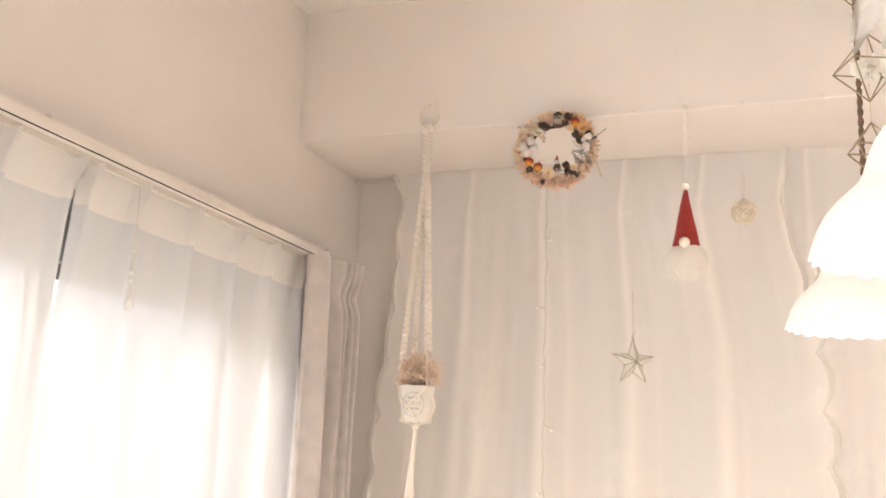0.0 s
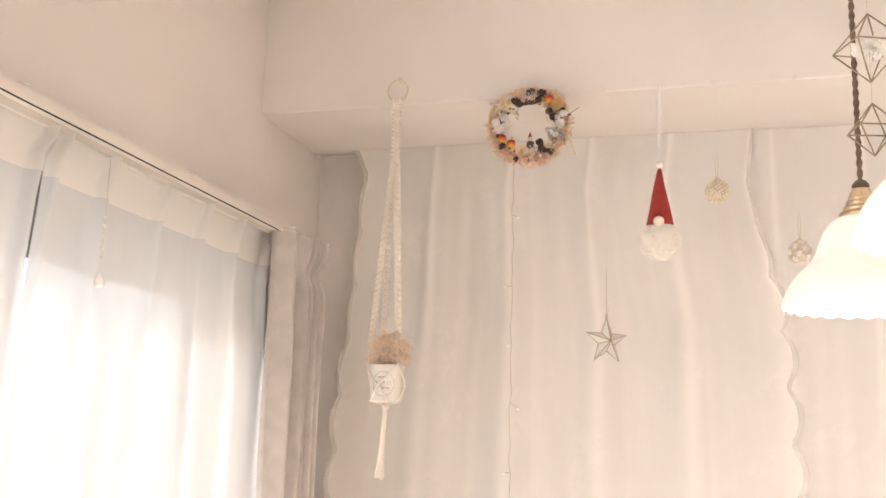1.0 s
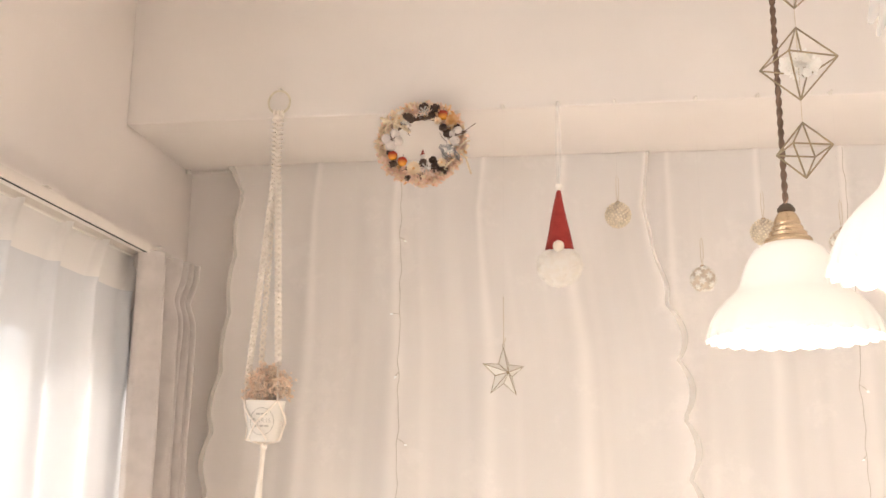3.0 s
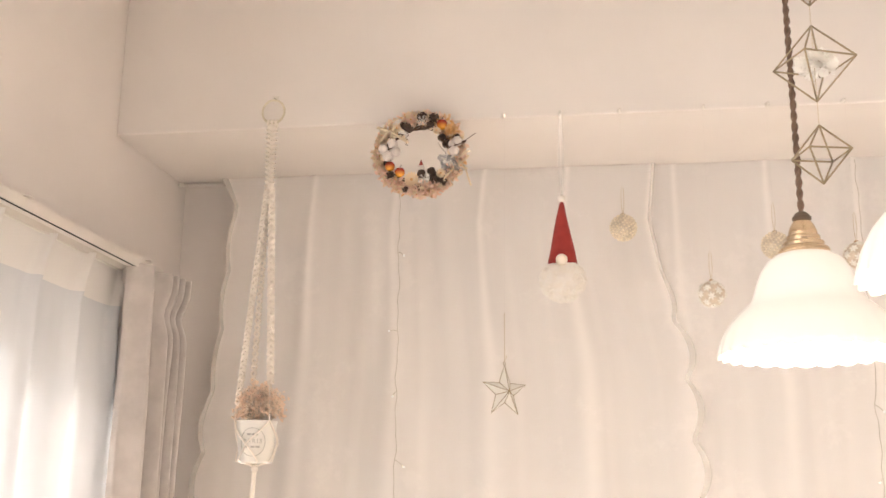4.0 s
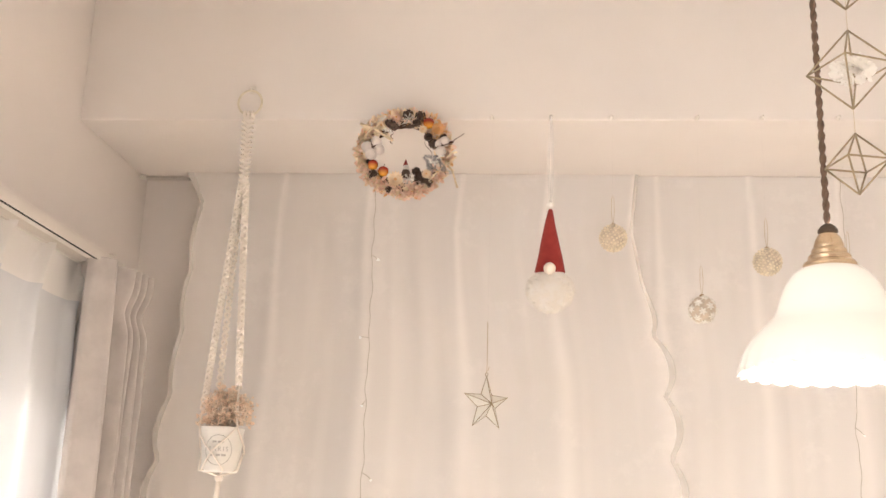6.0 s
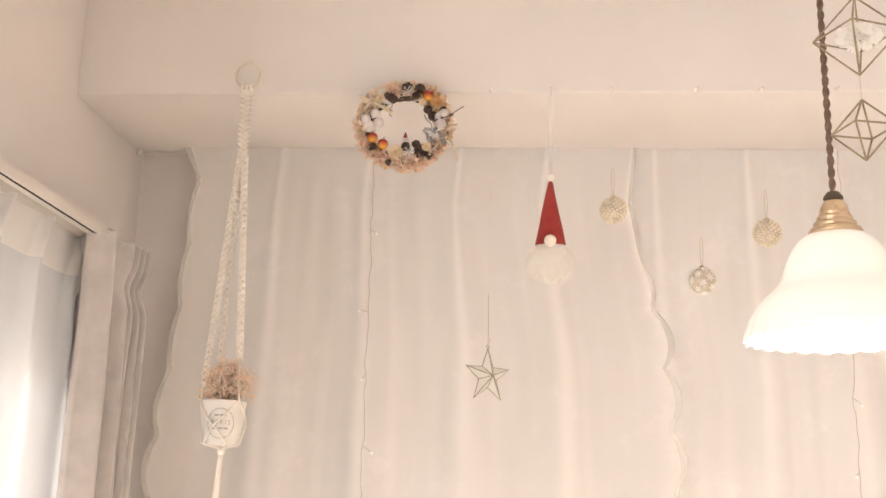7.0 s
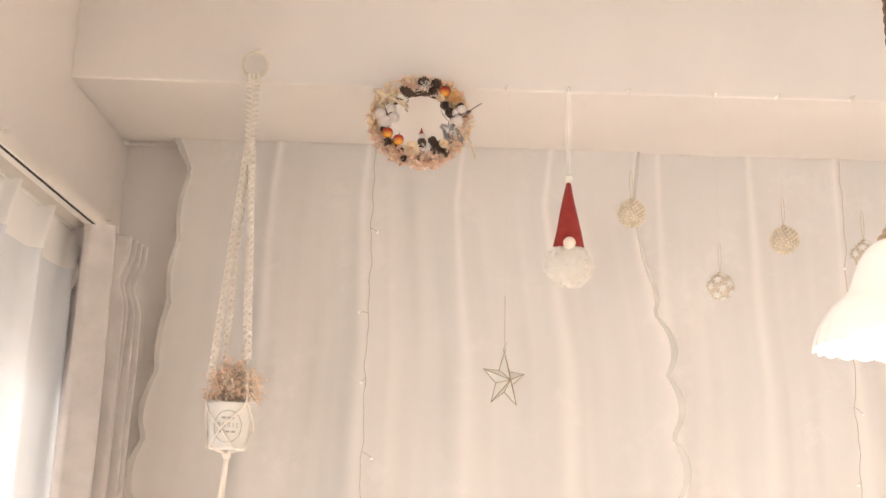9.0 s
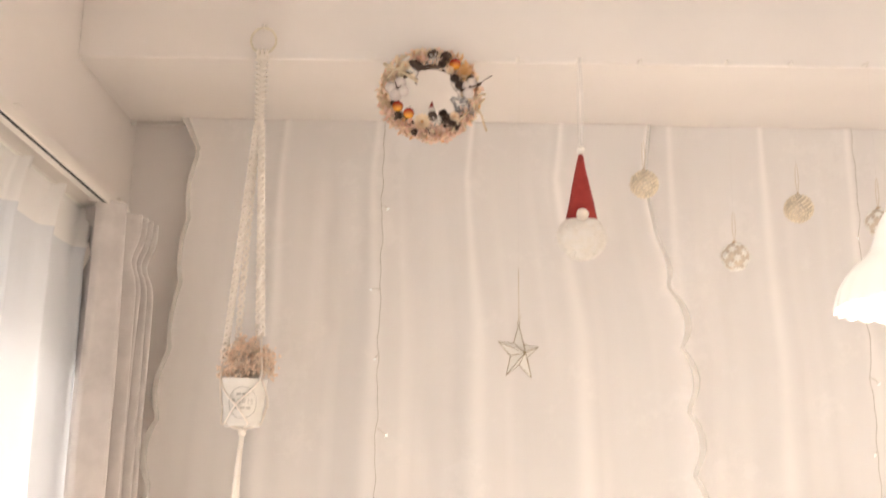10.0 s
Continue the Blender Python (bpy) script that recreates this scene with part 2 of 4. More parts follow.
def add_box(bm, a, b, bevel=0.0):
    a, b = Vector(a), Vector(b)
    got = bmesh.ops.create_cube(bm, size=1, matrix=Matrix.Translation((a + b) / 2) @ Matrix.Diagonal((*(b - a), 1)))
    if bevel:
        es = {e for v in got["verts"] for e in v.link_edges}
        bmesh.ops.bevel(bm, geom=list(es), offset=bevel, segments=2, affect="EDGES", profile=0.5)


def add_leaf(bm, base, way, up, length, width, curl=0.2):
    """A small pointed, cupped petal."""
    way, up = Vector(way).normalized(), Vector(up)
    side = way.cross(up).normalized()
    up = side.cross(way)
    rows = []
    for t, w in ((0.0, 0.25), (0.4, 0.95), (0.75, 0.8), (1.0, 0.15)):
        c = Vector(base) + way * length * t + up * length * curl * t * t
        lift = up * width * 0.25
        rows.append((bm.verts.new(c - side * width * w / 2 + lift * w), bm.verts.new(c), bm.verts.new(c + side * width * w / 2 + lift * w)))
    for a, b in zip(rows, rows[1:]):
        bm.faces.new((a[0], a[1], b[1], b[0]))
        bm.faces.new((a[1], a[2], b[2], b[1]))


def mesh_object(name, bm, mat, smooth=True):
    me = bpy.data.meshes.new(name)
    bm.normal_update()
    bm.to_mesh(me)
    bm.free()
    if smooth:
        for p in me.polygons:
            p.use_smooth = True
    for m in (mat if isinstance(mat, (list, tuple)) else [mat]):
        me.materials.append(m)
    return new(name, me)


def part(name, bm, mat, parent, label="", smooth=True):
    """One mesh under a thing or a part, in its parent's own coordinates."""
    ob = mesh_object(name, bm, mat, smooth)
    ob.parent = parent
    return tagged(ob, label)


def thing(name, at, label, category, group="", kind=""):
    ob = new(name)
    ob.empty_display_size = 0.02
    ob.location = at
    return tagged(ob, label, category, group, kind)


def structure(name, bm, mat, label, category, smooth=False):
    return tagged(mesh_object(name, bm, mat, smooth), label, category, kind="structure")


def lerp_table(table, x):
    """Piecewise straight line through (x, value) pairs in rising x."""
    if x <= table[0][0]:
        return table[0][1]
    for (x0, v0), (x1, v1) in zip(table, table[1:]):
        if x <= x1:
            return v0 + (v1 - v0) * (x - x0) / (x1 - x0)
    return table[-1][1]


# ---- room ----
ROOM_X1, ROOM_Y0 = 1.8, -2.1
bm = bmesh.new()
add_box(bm, (WALL_X - 0.14, ROOM_Y0, -0.12), (ROOM_X1, BACK_Y, -0.012))
floor = structure("floor", bm, FLOOR, "pale wooden floor boards", "floor")
bm = bmesh.new()
add_box(bm, (WALL_X - 0.14, ROOM_Y0 - 0.1, CEIL_Z), (ROOM_X1 + 0.1, BACK_Y + 0.1, CEIL_Z + 0.1))
structure("ceiling", bm, CEILING, "off-white papered ceiling", "ceiling")
bm = bmesh.new()
T = 0.14
add_box(bm, (WALL_X - T, ROOM_Y0, 0), (WALL_X, WIN_Y0, CEIL_Z))
add_box(bm, (WALL_X - T, WIN_Y1, 0), (WALL_X, BACK_Y, CEIL_Z))
add_box(bm, (WALL_X - T, WIN_Y0, WIN_Z1), (WALL_X, WIN_Y1, CEIL_Z))
add_box(bm, (WALL_X - T, WIN_Y0, 0), (WALL_X, WIN_Y1, WIN_Z0))
structure("wall_west", bm, WALLPAPER, "warm off-white papered wall with a window opening", "wall")
bm = bmesh.new()
add_box(bm, (WALL_X - T, BACK_Y, 0), (ROOM_X1, BACK_Y + 0.1, CEIL_Z))
structure("wall_north", bm, WALLPAPER, "warm off-white papered wall behind the lace curtains", "wall")
bm = bmesh.new()
add_box(bm, (ROOM_X1, ROOM_Y0, 0), (ROOM_X1 + 0.1, BACK_Y + 0.1, CEIL_Z))
structure("wall_east", bm, WALLPAPER, "plain off-white papered wall", "wall")
bm = bmesh.new()
add_box(bm, (WALL_X - T, ROOM_Y0 - 0.1, 0), (ROOM_X1 + 0.1, ROOM_Y0, CEIL_Z))
structure("wall_south", bm, WALLPAPER, "plain off-white papered wall", "wall")
bm = bmesh.new()
add_box(bm, (WALL_X + 0.0005, BEAM_Y, SOFFIT_Z), (ROOM_X1 - 0.0005, BACK_Y - 0.0005, CEIL_Z - 0.0005))
bmesh.ops.bevel(bm, geom=[e for e in bm.edges if all(v.co.y < BEAM_Y + 0.01 and v.co.z < SOFFIT_Z + 0.01 for v in e.verts)], offset=0.003, segments=2, affect="EDGES", profile=0.5)
structure("beam", bm, WALLPAPER, "papered ceiling beam across the alcove", "beam")

# window in the west wall
win = thing("window_1", (WALL_X - 0.09, 1.0, WIN_Z0), "sliding balcony window with dark metal sashes", "window", kind="structure")
oy, oz = 1.0, WIN_Z0
bm = bmesh.new()
for a, b in (((-0.03, WIN_Y0, WIN_Z0), (0.03, WIN_Y0 + 0.04, WIN_Z1)), ((-0.03, WIN_Y1 - 0.04, WIN_Z0), (0.03, WIN_Y1, WIN_Z1)),
             ((-0.03, WIN_Y0 + 0.04, WIN_Z1 - 0.035), (0.03, WIN_Y1 - 0.04, WIN_Z1)), ((-0.03, WIN_Y0 + 0.04, WIN_Z0), (0.03, WIN_Y1 - 0.04, WIN_Z0 + 0.04))):
    add_box(bm, (a[0], a[1] - oy, a[2] - oz), (b[0], b[1] - oy, b[2] - oz), 0.002)
part("window_frame", bm, SASH, win)
bm = bmesh.new()
add_box(bm, (-0.028, WIN_Y0 + 0.04 - oy, HEAD_Z - oz), (0.02, WIN_Y1 - 0.04 - oy, WIN_Z1 - 0.035 - oz), 0.003)
part("shutter_box", bm, SASH, win, "dark metal shutter box across the top")
TOPS = HEAD_Z - oz
for sx, y0, y1 in ((-0.014, WIN_Y0 + 0.04, -0.30), (0.014, -0.34, 1.275), (-0.014, 1.235, WIN_Y1 - 0.04)):
    bm = bmesh.new()
    for a, b in (((y0, 0.04), (y0 + 0.035, TOPS)), ((y1 - 0.035, 0.04), (y1, TOPS)), ((y0 + 0.035, 0.04), (y1 - 0.035, 0.1)), ((y0 + 0.035, TOPS - 0.02), (y1 - 0.035, TOPS))):
        add_box(bm, (sx - 0.012, a[0] - oy, a[1]), (sx + 0.012, b[0] - oy, b[1]), 0.002)
    sash = part("sash", bm, SASH, win)
    bm = bmesh.new()
    add_box(bm, (sx - 0.002, y0 + 0.035 - oy, 0.1), (sx + 0.002, y1 - 0.035 - oy, TOPS - 0.02))
    pane = part("pane", bm, PANE, sash, smooth=False)
    pane.visible_shadow = False


# ---- cloth ----
def cloth_sheet(place, top, bottom, edge_a, edge_b, pleats, nu, nz, wave_a=None, wave_b=None, pleat_height=0.016, fold=0.02, sharp=0.006, zfine=1.6, seed=0.0, calm=False):
    """A pleated hanging sheet. place(u, depth, z) puts it; edge_a(z), edge_b(z) bound it; pleats are the gathers along the rail."""
    bm = bmesh.new()
    rows = []
    step = (pleats[-1] - pleats[0]) / (len(pleats) - 1)
    for k in range(nz + 1):
        z = top - (top - bottom) * (k / nz) ** zfine
        h = top - z
        ea, eb = edge_a(z), edge_b(z)
        e0, e1 = edge_a(top), edge_b(top)
        row = []
        for i in range(nu + 1):
            s = i / nu
            u = ea + (eb - ea) * s
            if wave_a:
                u -= wave_a(z) * max(0.0, 1 - s / 0.035)
            if wave_b:
                u += wave_b(z) * max(0.0, 1 - (1 - s) / 0.035)
            u0 = e0 + (e1 - e0) * s
            d = 0.0
            near = 9.0
            for n_, p in enumerate(pleats):
                q = u0 - p + 0.006 * noise.noise((n_ * 3.1 + seed, h * 3, 0.5)) * min(1, h * 5)
                w = sharp + 0.02 * min(1.0, max(0.0, h - 0.05) / 0.5)
                head = 1.0 if h < 0.08 else math.exp(-(h - 0.08) / 0.35)
                d += pleat_height * (0.35 + 0.65 * head) * math.exp(-(q / w) ** 2)
                near = min(near, abs(q))
            grow = min(1.0, max(0.0, h - 0.03) / 0.6)
            d += fold * grow * math.cos(2 * math.pi * (u0 - pleats[0]) / step + 0.5 * noise.noise((seed, h * 1.3, u0 * 2)))
            d += 0.007 * grow * noise.noise((u0 * 9 + seed, h * 0.9, seed)) + 0.004 * noise.noise((u0 * 30, h * 2.2, seed)) * min(1, h * 6)
            d *= min(1.0, 0.1 + 6 * min(s, 1 - s)) if calm else 1.0
            # sag of the head between its hooks
            dz = -0.001 * min(1.0, near / (step * 0.5)) if h < 0.05 else 0.0
            row.append(bm.verts.new(place(u, d, z + dz * (1 - h / 0.05))))
        rows.append(row)
    for a, b in zip(rows, rows[1:]):
        for i in range(nu):
            bm.faces.new((a[i], a[i + 1], b[i + 1], b[i]))
    return bm, rows


def edging(rows, col, width_cols, place_off):
    """A narrow strip of denser thread laid 1.5 mm in front of the sheet's edge."""
    bm = bmesh.new()
    last = None
    for r in rows:
        idx = [col + k * (1 if col == 0 else -1) for k in range(width_cols + 1)]
        cur = [bm.verts.new(Vector(r[i]) + Vector(place_off)) for i in idx]
        if last:
            for a in range(width_cols):
                bm.faces.new((last[a], last[a + 1], cur[a + 1], cur[a]))
        last = cur
    return bm


def scallop(z, period, depth, phase):
    f = ((z + phase) / period) % 1.0
    return depth * (1 - (2 * f - 1) ** 2)


BACK_TOP = 2.2195
CURT_Y = 2.325


def back_panel(name, pleats, left, right, left_scallop, right_scallop, y0, seed, label):
    ob = thing(name, (0, y0, BACK_TOP), label, "curtain", "lace curtains over the alcove")
    ea = lambda z: lerp_table(left, z)
    eb = lambda z: lerp_table(right, z)
    wa = (lambda z: scallop(z, 0.14, left_scallop, 0.107) * (0.5 + 0.5 * min(1.0, max(0.0, 1.75 - z) / 0.2)) * (1.0 if z < 2.15 else 0.0) + 0.6 * max(0.0, z - 2.15)) if left_scallop else None
    wb = (lambda z: scallop(z, 0.129, right_scallop, 0.075) * min(1.0, max(0.0, 1.98 - z) / 0.15)) if right_scallop else None
    put = lambda u, d, z: (u, -d, z - BACK_TOP)
    bm, rows = cloth_sheet(put, BACK_TOP, 0.12, ea, eb, pleats, 260, 150, wa, wb, pleat_height=0.0035, fold=0.006, sharp=0.010, zfine=1.35, seed=seed, calm=True)
    co = [[v.co.copy() for v in r] for r in rows]
    sheet = part("cloth", bm, LACE, ob)
    head = [r for r in co if r[0].z > -0.085]
    bm = bmesh.new()
    last = None
    for r in head:
        cur = [bm.verts.new(p + Vector((0, 0.002, 0))) for p in r]
        if last:
            for i in range(len(cur) - 1):
                bm.faces.new((last[i], last[i + 1], cur[i + 1], cur[i]))
        last = cur
    part("heading", bm, HEAD_LACE, ob, "doubled heading band")
    # the gathers are tucks of several layers, which widen and thin out on the way down
    e0, e1 = ea(BACK_TOP), eb(BACK_TOP)
    lay = sheet.data.attributes.new("layers", "FLOAT", "POINT")
    values = []
    for r in co:
        h = -r[0].z
        for i in range(len(r)):
            u0 = e0 + (e1 - e0) * i / 260
            v = 0.0
            for p in pleats:
                half = 0.006 + 0.014 * min(1.0, h / 0.8) + 0.004 * noise.noise((p * 5, h * 3, 1.0))
                q = (u0 - p - 0.010 * noise.noise((p * 9, h * 2, 0)) * min(1, h * 3)) / half
                v = max(v, math.exp(-q * q) * (1.0 - 0.3 * min(1.0, h)))
            v = max(v, 0.45 * max(0.0, noise.noise((u0 * 38 + seed, h * 0.8, seed))) * min(1, h * 4))
            values.append(min(1.0, v))
    lay.data.foreach_set("value", values)
    if left_scallop:
        part("edging", edging(co, 0, 2, (0, -0.0015, 0)), TRIM_LACE, ob, "scalloped embroidered edge")
    if right_scallop:
        part("edging", edging(co, 260, 2, (0, -0.0015, 0)), TRIM_LACE, ob, "scalloped embroidered edge")
    return ob


back_panel("lace_curtain", [-0.47, -0.278, -0.08, 0.124, 0.316, 0.505],
           [(0.1, -0.585), (1.465, -0.522), (1.607, -0.515), (1.8, -0.494), (1.98, -0.484), (2.1, -0.476), (2.22, -0.470)],
           [(0.1, 0.62), (1.5, 0.577), (1.75, 0.562), (1.86, 0.54), (1.96, 0.522), (2.09, 0.498), (2.22, 0.512)],
           0.024, 0.028, CURT_Y - 0.004, 1.7, "sheer white lace curtain with scalloped edges over the alcove")
back_panel("lace_curtain", [0.552, 0.752, 0.941, 1.14, 1.335, 1.53],
           [(0.1, 0.515), (1.7, 0.505), (1.9, 0.482), (2.22, 0.482)], [(0.1, 1.6), (2.22, 1.56)], 0.024, 0.028, CURT_Y + 0.004, 6.2,
           "sheer white lace curtain tucked behind its neighbour's edge")
rail_n = thing("curtain_rod", (0, CURT_Y, BACK_TOP), "thin off-white curtain rod under the beam", "curtain rod")
bm = bmesh.new()
add_tube(bm, [(WALL_X + 0.003, 0.012, -0.006), (ROOM_X1 - 0.003, 0.012, -0.006)], 0.0026, 8)
part("rod", bm, RAIL, rail_n)
for x in (WALL_X + 0.008, ROOM_X1 - 0.008):
    bm = bmesh.new()
    add_tube(bm, [(x - 0.006, 0.012, -0.006), (x + 0.006, 0.012, -0.006)], 0.0055, 12)
    part("end_cap", bm, PLASTIC, rail_n)

# window side: double rail
RAIL_Z = 1.915
FRONT_X, REAR_X = -0.532, -0.585


def channel_rail(name, x, y0, y1, z, label, slot_mat):
    ob = thing(name, (x, y0, z), label, "curtain rail")
    bm = bmesh.new()
    w, h, t, L = 0.011, 0.018, 0.0018, y1 - y0
    prof = ((0.0015, 0), (-w, 0), (-w, h), (w, h), (w, 0), (0.007, 0), (0.007, t), (w - t, t), (w - t, h - t), (-w + t, h - t), (-w + t, t), (0.0015, t))
    ends = [[bm.verts.new((px, yy, pz)) for px, pz in prof] for yy in (0.0, L)]
    for i in range(len(prof)):
        k = (i + 1) % len(prof)
        bm.faces.new((ends[0][i], ends[0][k], ends[1][k], ends[1][i]))
    part("channel", bm, RAIL, ob, smooth=False)
    # solid strip in the slot's mouth; near-black on the drape rail as painted shade
    bm = bmesh.new()
    add_box(bm, (0.0016, 0.005, -0.0003), (0.0069, L - 0.005, 0.006))
    part("slot", bm, slot_mat, ob, smooth=False)
    for y in (0.0, L):
        bm = bmesh.new()
        add_box(bm, (-w - 0.001, y - 0.004, -0.001), (w + 0.001, y + 0.004, h + 0.001), 0.002)
        part("end_cap", bm, PLASTIC, ob)
    return ob


channel_rail("drape_rail", FRONT_X, -2.0, 2.04, RAIL_Z, "cream metal curtain rail with a dark slot", SLOT_SHADE)
channel_rail("lace_rail", REAR_X, -2.0, 2.03, RAIL_Z + 0.003, "cream metal rear curtain rail close to the wall", PLASTIC)
for y in (-1.2, 0.2, 1.03, 1.52, 1.98):
    br = thing("rail_bracket", (WALL_X, y, RAIL_Z + 0.02), "small cream metal rail bracket on the wall", "bracket", "rail brackets")
    bm = bmesh.new()
    add_box(bm, (0.0, -0.009, -0.012), (0.003, 0.009, 0.03), 0.001)
    part("plate", bm, RAIL, br)
    bm = bmesh.new()
    add_box(bm, (0.003, -0.007, 0.0), (0.112, 0.007, 0.003), 0.001)
    part("arm", bm, RAIL, br)
    bm = bmesh.new()
    add_ball(bm, (0.004, 0, 0.02), 0.004, 8, 6)
    part("screw", bm, WIRE, br)


def window_panel(pleats, left, right, seed, label):
    ob = thing("voile_curtain", (REAR_X, 0, RAIL_Z), label, "curtain", "voile curtains at the window")
    put = lambda u, d, z: (d, u, z - RAIL_Z)
    bm, rows = cloth_sheet(put, RAIL_Z + 0.006, 0.08, lambda z: lerp_table(left, z), lambda z: lerp_table(right, z), pleats, max(190, len(pleats) * 30), 130,
                           pleat_height=0.022, fold=0.014, sharp=0.007, zfine=1.4, seed=seed)
    co = [[v.co.copy() for v in r] for r in rows]
    part("cloth", bm, VOILE, ob)
    bm = bmesh.new()
    last = None
    for r in co:
        if r[0].z < -0.082:
            break
        cur = [bm.verts.new(p + Vector((0.0015, 0, 0))) for p in r]
        if last:
            for i in range(len(cur) - 1):
                bm.faces.new((last[i], last[i + 1], cur[i + 1], cur[i]))
        last = cur
    part("heading", bm, VOILE_HEAD, ob, "doubled heading band")
    for p in pleats:
        bm = bmesh.new()
        add_tube(bm, [(-0.002, p, -0.03), (-0.004, p, 0.0), (0.0, p + 0.001, 0.008)], 0.0011, 6)
        part("hook", bm, PLASTIC, ob)


window_panel([1.215, 1.35, 1.525, 1.69, 1.834, 1.985], [(0.1, 1.09), (1.6, 1.138), (1.7, 1.152), (1.80, 1.168), (1.87, 1.176), (1.90, 1.196), (1.92, 1.20)],
             [(0.1, 2.0), (1.7, 1.978), (1.82, 1.97), (1.86, 1.985), (1.92, 2.01)], 2.4, "bright sheer voile curtain drawn across the window")
window_panel([0.70, 0.86, 1.02, 1.175], [(0.1, 0.60), (1.92, 0.64)],
             [(0.1, 1.13), (1.6, 1.142), (1.7, 1.145), (1.80, 1.154), (1.87, 1.164), (1.90, 1.188), (1.92, 1.194)], 8.8, "sheer voile curtain meeting its pair at a narrow gap")


def drape(at, label):
    """The gathered thick curtain: flat leading fold, then tight pleats."""
    ob = thing("thick_curtain", at, label, "curtain")
    head = [(1.923, -0.004), (1.9235, 0.006), (1.931, 0.012), (1.945, 0.021), (1.955, 0.028), (1.961, 0.027), (1.964, 0.016), (1.966, -0.010), (1.980, -0.016),
            (2.006, 0.012), (2.024, 0.030), (2.032, 0.034), (2.038, 0.026), (2.040, -0.012), (2.046, -0.014), (2.050, 0.024), (2.056, 0.036), (2.062, 0.034), (2.065, 0.020),
            (2.067, -0.012), (2.071, -0.014), (2.074, 0.026), (2.079, 0.039), (2.085, 0.036), (2.088, 0.020), (2.090, -0.012), (2.096, -0.014), (2.100, 0.028), (2.105, 0.041),
            (2.111, 0.038), (2.115, -0.020)]
    fine = []
    for a, b in zip(head, head[1:]):
        for k in range(4):
            f = k / 4
            fine.append((a[0] + (b[0] - a[0]) * f, a[1] + (b[1] - a[1]) * f))
    fine.append(head[-1])
    sm = [fine[0]] + [((fine[i - 1][0] + 2 * fine[i][0] + fine[i + 1][0]) / 4, (fine[i - 1][1] + 2 * fine[i][1] + fine[i + 1][1]) / 4) for i in range(1, len(fine) - 1)] + [fine[-1]]
    top, bottom, nz = 1.921, 0.06, 70
    bm = bmesh.new()
    last = None
    for k in range(nz + 1):
        z = top - (top - bottom) * (k / nz) ** 1.5
        h = top - z
        row = []
        for i, (y, x) in enumerate(sm):
            s = i / (len(sm) - 1)
            pinch = 1 - 0.35 * math.exp(-((h - 0.085) / 0.03) ** 2) * (1 if y > 1.967 else 0.0)
            squeeze = 1.0 - 0.16 * min(1.0, h / 0.4) * min(1.0, max(0.0, (y - 2.0) / 0.1))
            yy = 1.906 + (y - 1.906) * squeeze + 0.008 * noise.noise((s * 6, h * 2.5, 3.3)) * min(1, h * 4)
            xx = (x * 1.35 - 0.008 - (0.02 if x < 0 and y > 1.967 else 0.0)) * pinch * (1 + 0.12 * min(1, h)) + 0.010 * noise.noise((s * 8, h * 2.0, 9.1)) * min(1, h * 4)
            row.append(bm.verts.new((xx, yy - at[1], z - at[2])))
        if last:
            for i in range(len(row) - 1):
                bm.faces.new((last[i], last[i + 1], row[i + 1], row[i]))
        last = row
    cloth = part("cloth", bm, DRAPE, ob)
    md = cloth.modifiers.new("thickness", "SOLIDIFY")
    md.thickness = 0.0018
    for y in (1.95, 2.03, 2.057, 2.08, 2.106):
        bm = bmesh.new()
        add_tube(bm, [(0.018, y - at[1], 1.87 - at[2]), (0.012, y - at[1], 1.91 - at[2]), (0.0, y - at[1], 1.918 - at[2])], 0.0012, 6)
        part("hook", bm, PLASTIC, ob)


drape((FRONT_X + 0.002, 2.0, RAIL_Z), "thick grey-beige woven curtain gathered at the window's side")

# sun catcher on the voile
sc = thing("sun_catcher", (-0.558, 1.31, 1.875), "string of clear glass beads with a faceted drop", "ornament")
bm = bmesh.new()
add_tube(bm, [(0, 0, 0.03), (0, 0, -0.17)], 0.0005, 5)
part("thread", bm, THREAD, sc)
for k, z in enumerate((-0.07, -0.085, -0.105, -0.125, -0.14)):
    bm = bmesh.new()
    add_ico(bm, (0, 0, z), 0.0045 if k % 2 else 0.0035, 2)
    part("bead", bm, CRYSTAL, sc, smooth=False)
bm = bmesh.new()
add_lathe(bm, [(0.0008, 0.012), (0.006, 0.006), (0.0098, -0.002), (0.008, -0.009), (0.0008, -0.013)], (0, 0, -0.178), 10, cap=True)
part("drop", bm, CRYSTAL, sc, "faceted clear drop", smooth=False)

# ---- push pins along the beam's lower edge ----
PINS = (0.197, 0.311, 0.426, 0.588, 0.709, 0.85)
for k, x in enumerate(PINS):
    pin = thing("push_pin", (x, BEAM_Y, SOFFIT_Z + 0.004), "small clear-white push pin in the beam", "push pin", "push pins along the beam")
    bm = bmesh.new()
    add_lathe(bm, [(0.0005, 0), (0.0045, 0.0005), (0.0045, 0.0018), (0.0022, 0.003), (0.0022, 0.007), (0.0036, 0.009), (0.0036, 0.0105), (0.0005, 0.011)], (0, 0, 0), 12)
    bmesh.ops.rotate(bm, verts=bm.verts, cent=(0, 0, 0), matrix=Matrix.Rotation(radians(90), 3, "X"))
    part("head", bm, PIN, pin)
    bm = bmesh.new()
    add_tube(bm, [(0, 0.001, 0), (0, -0.004, 0)], 0.0006, 5)
    part("needle", bm, WIRE, pin)


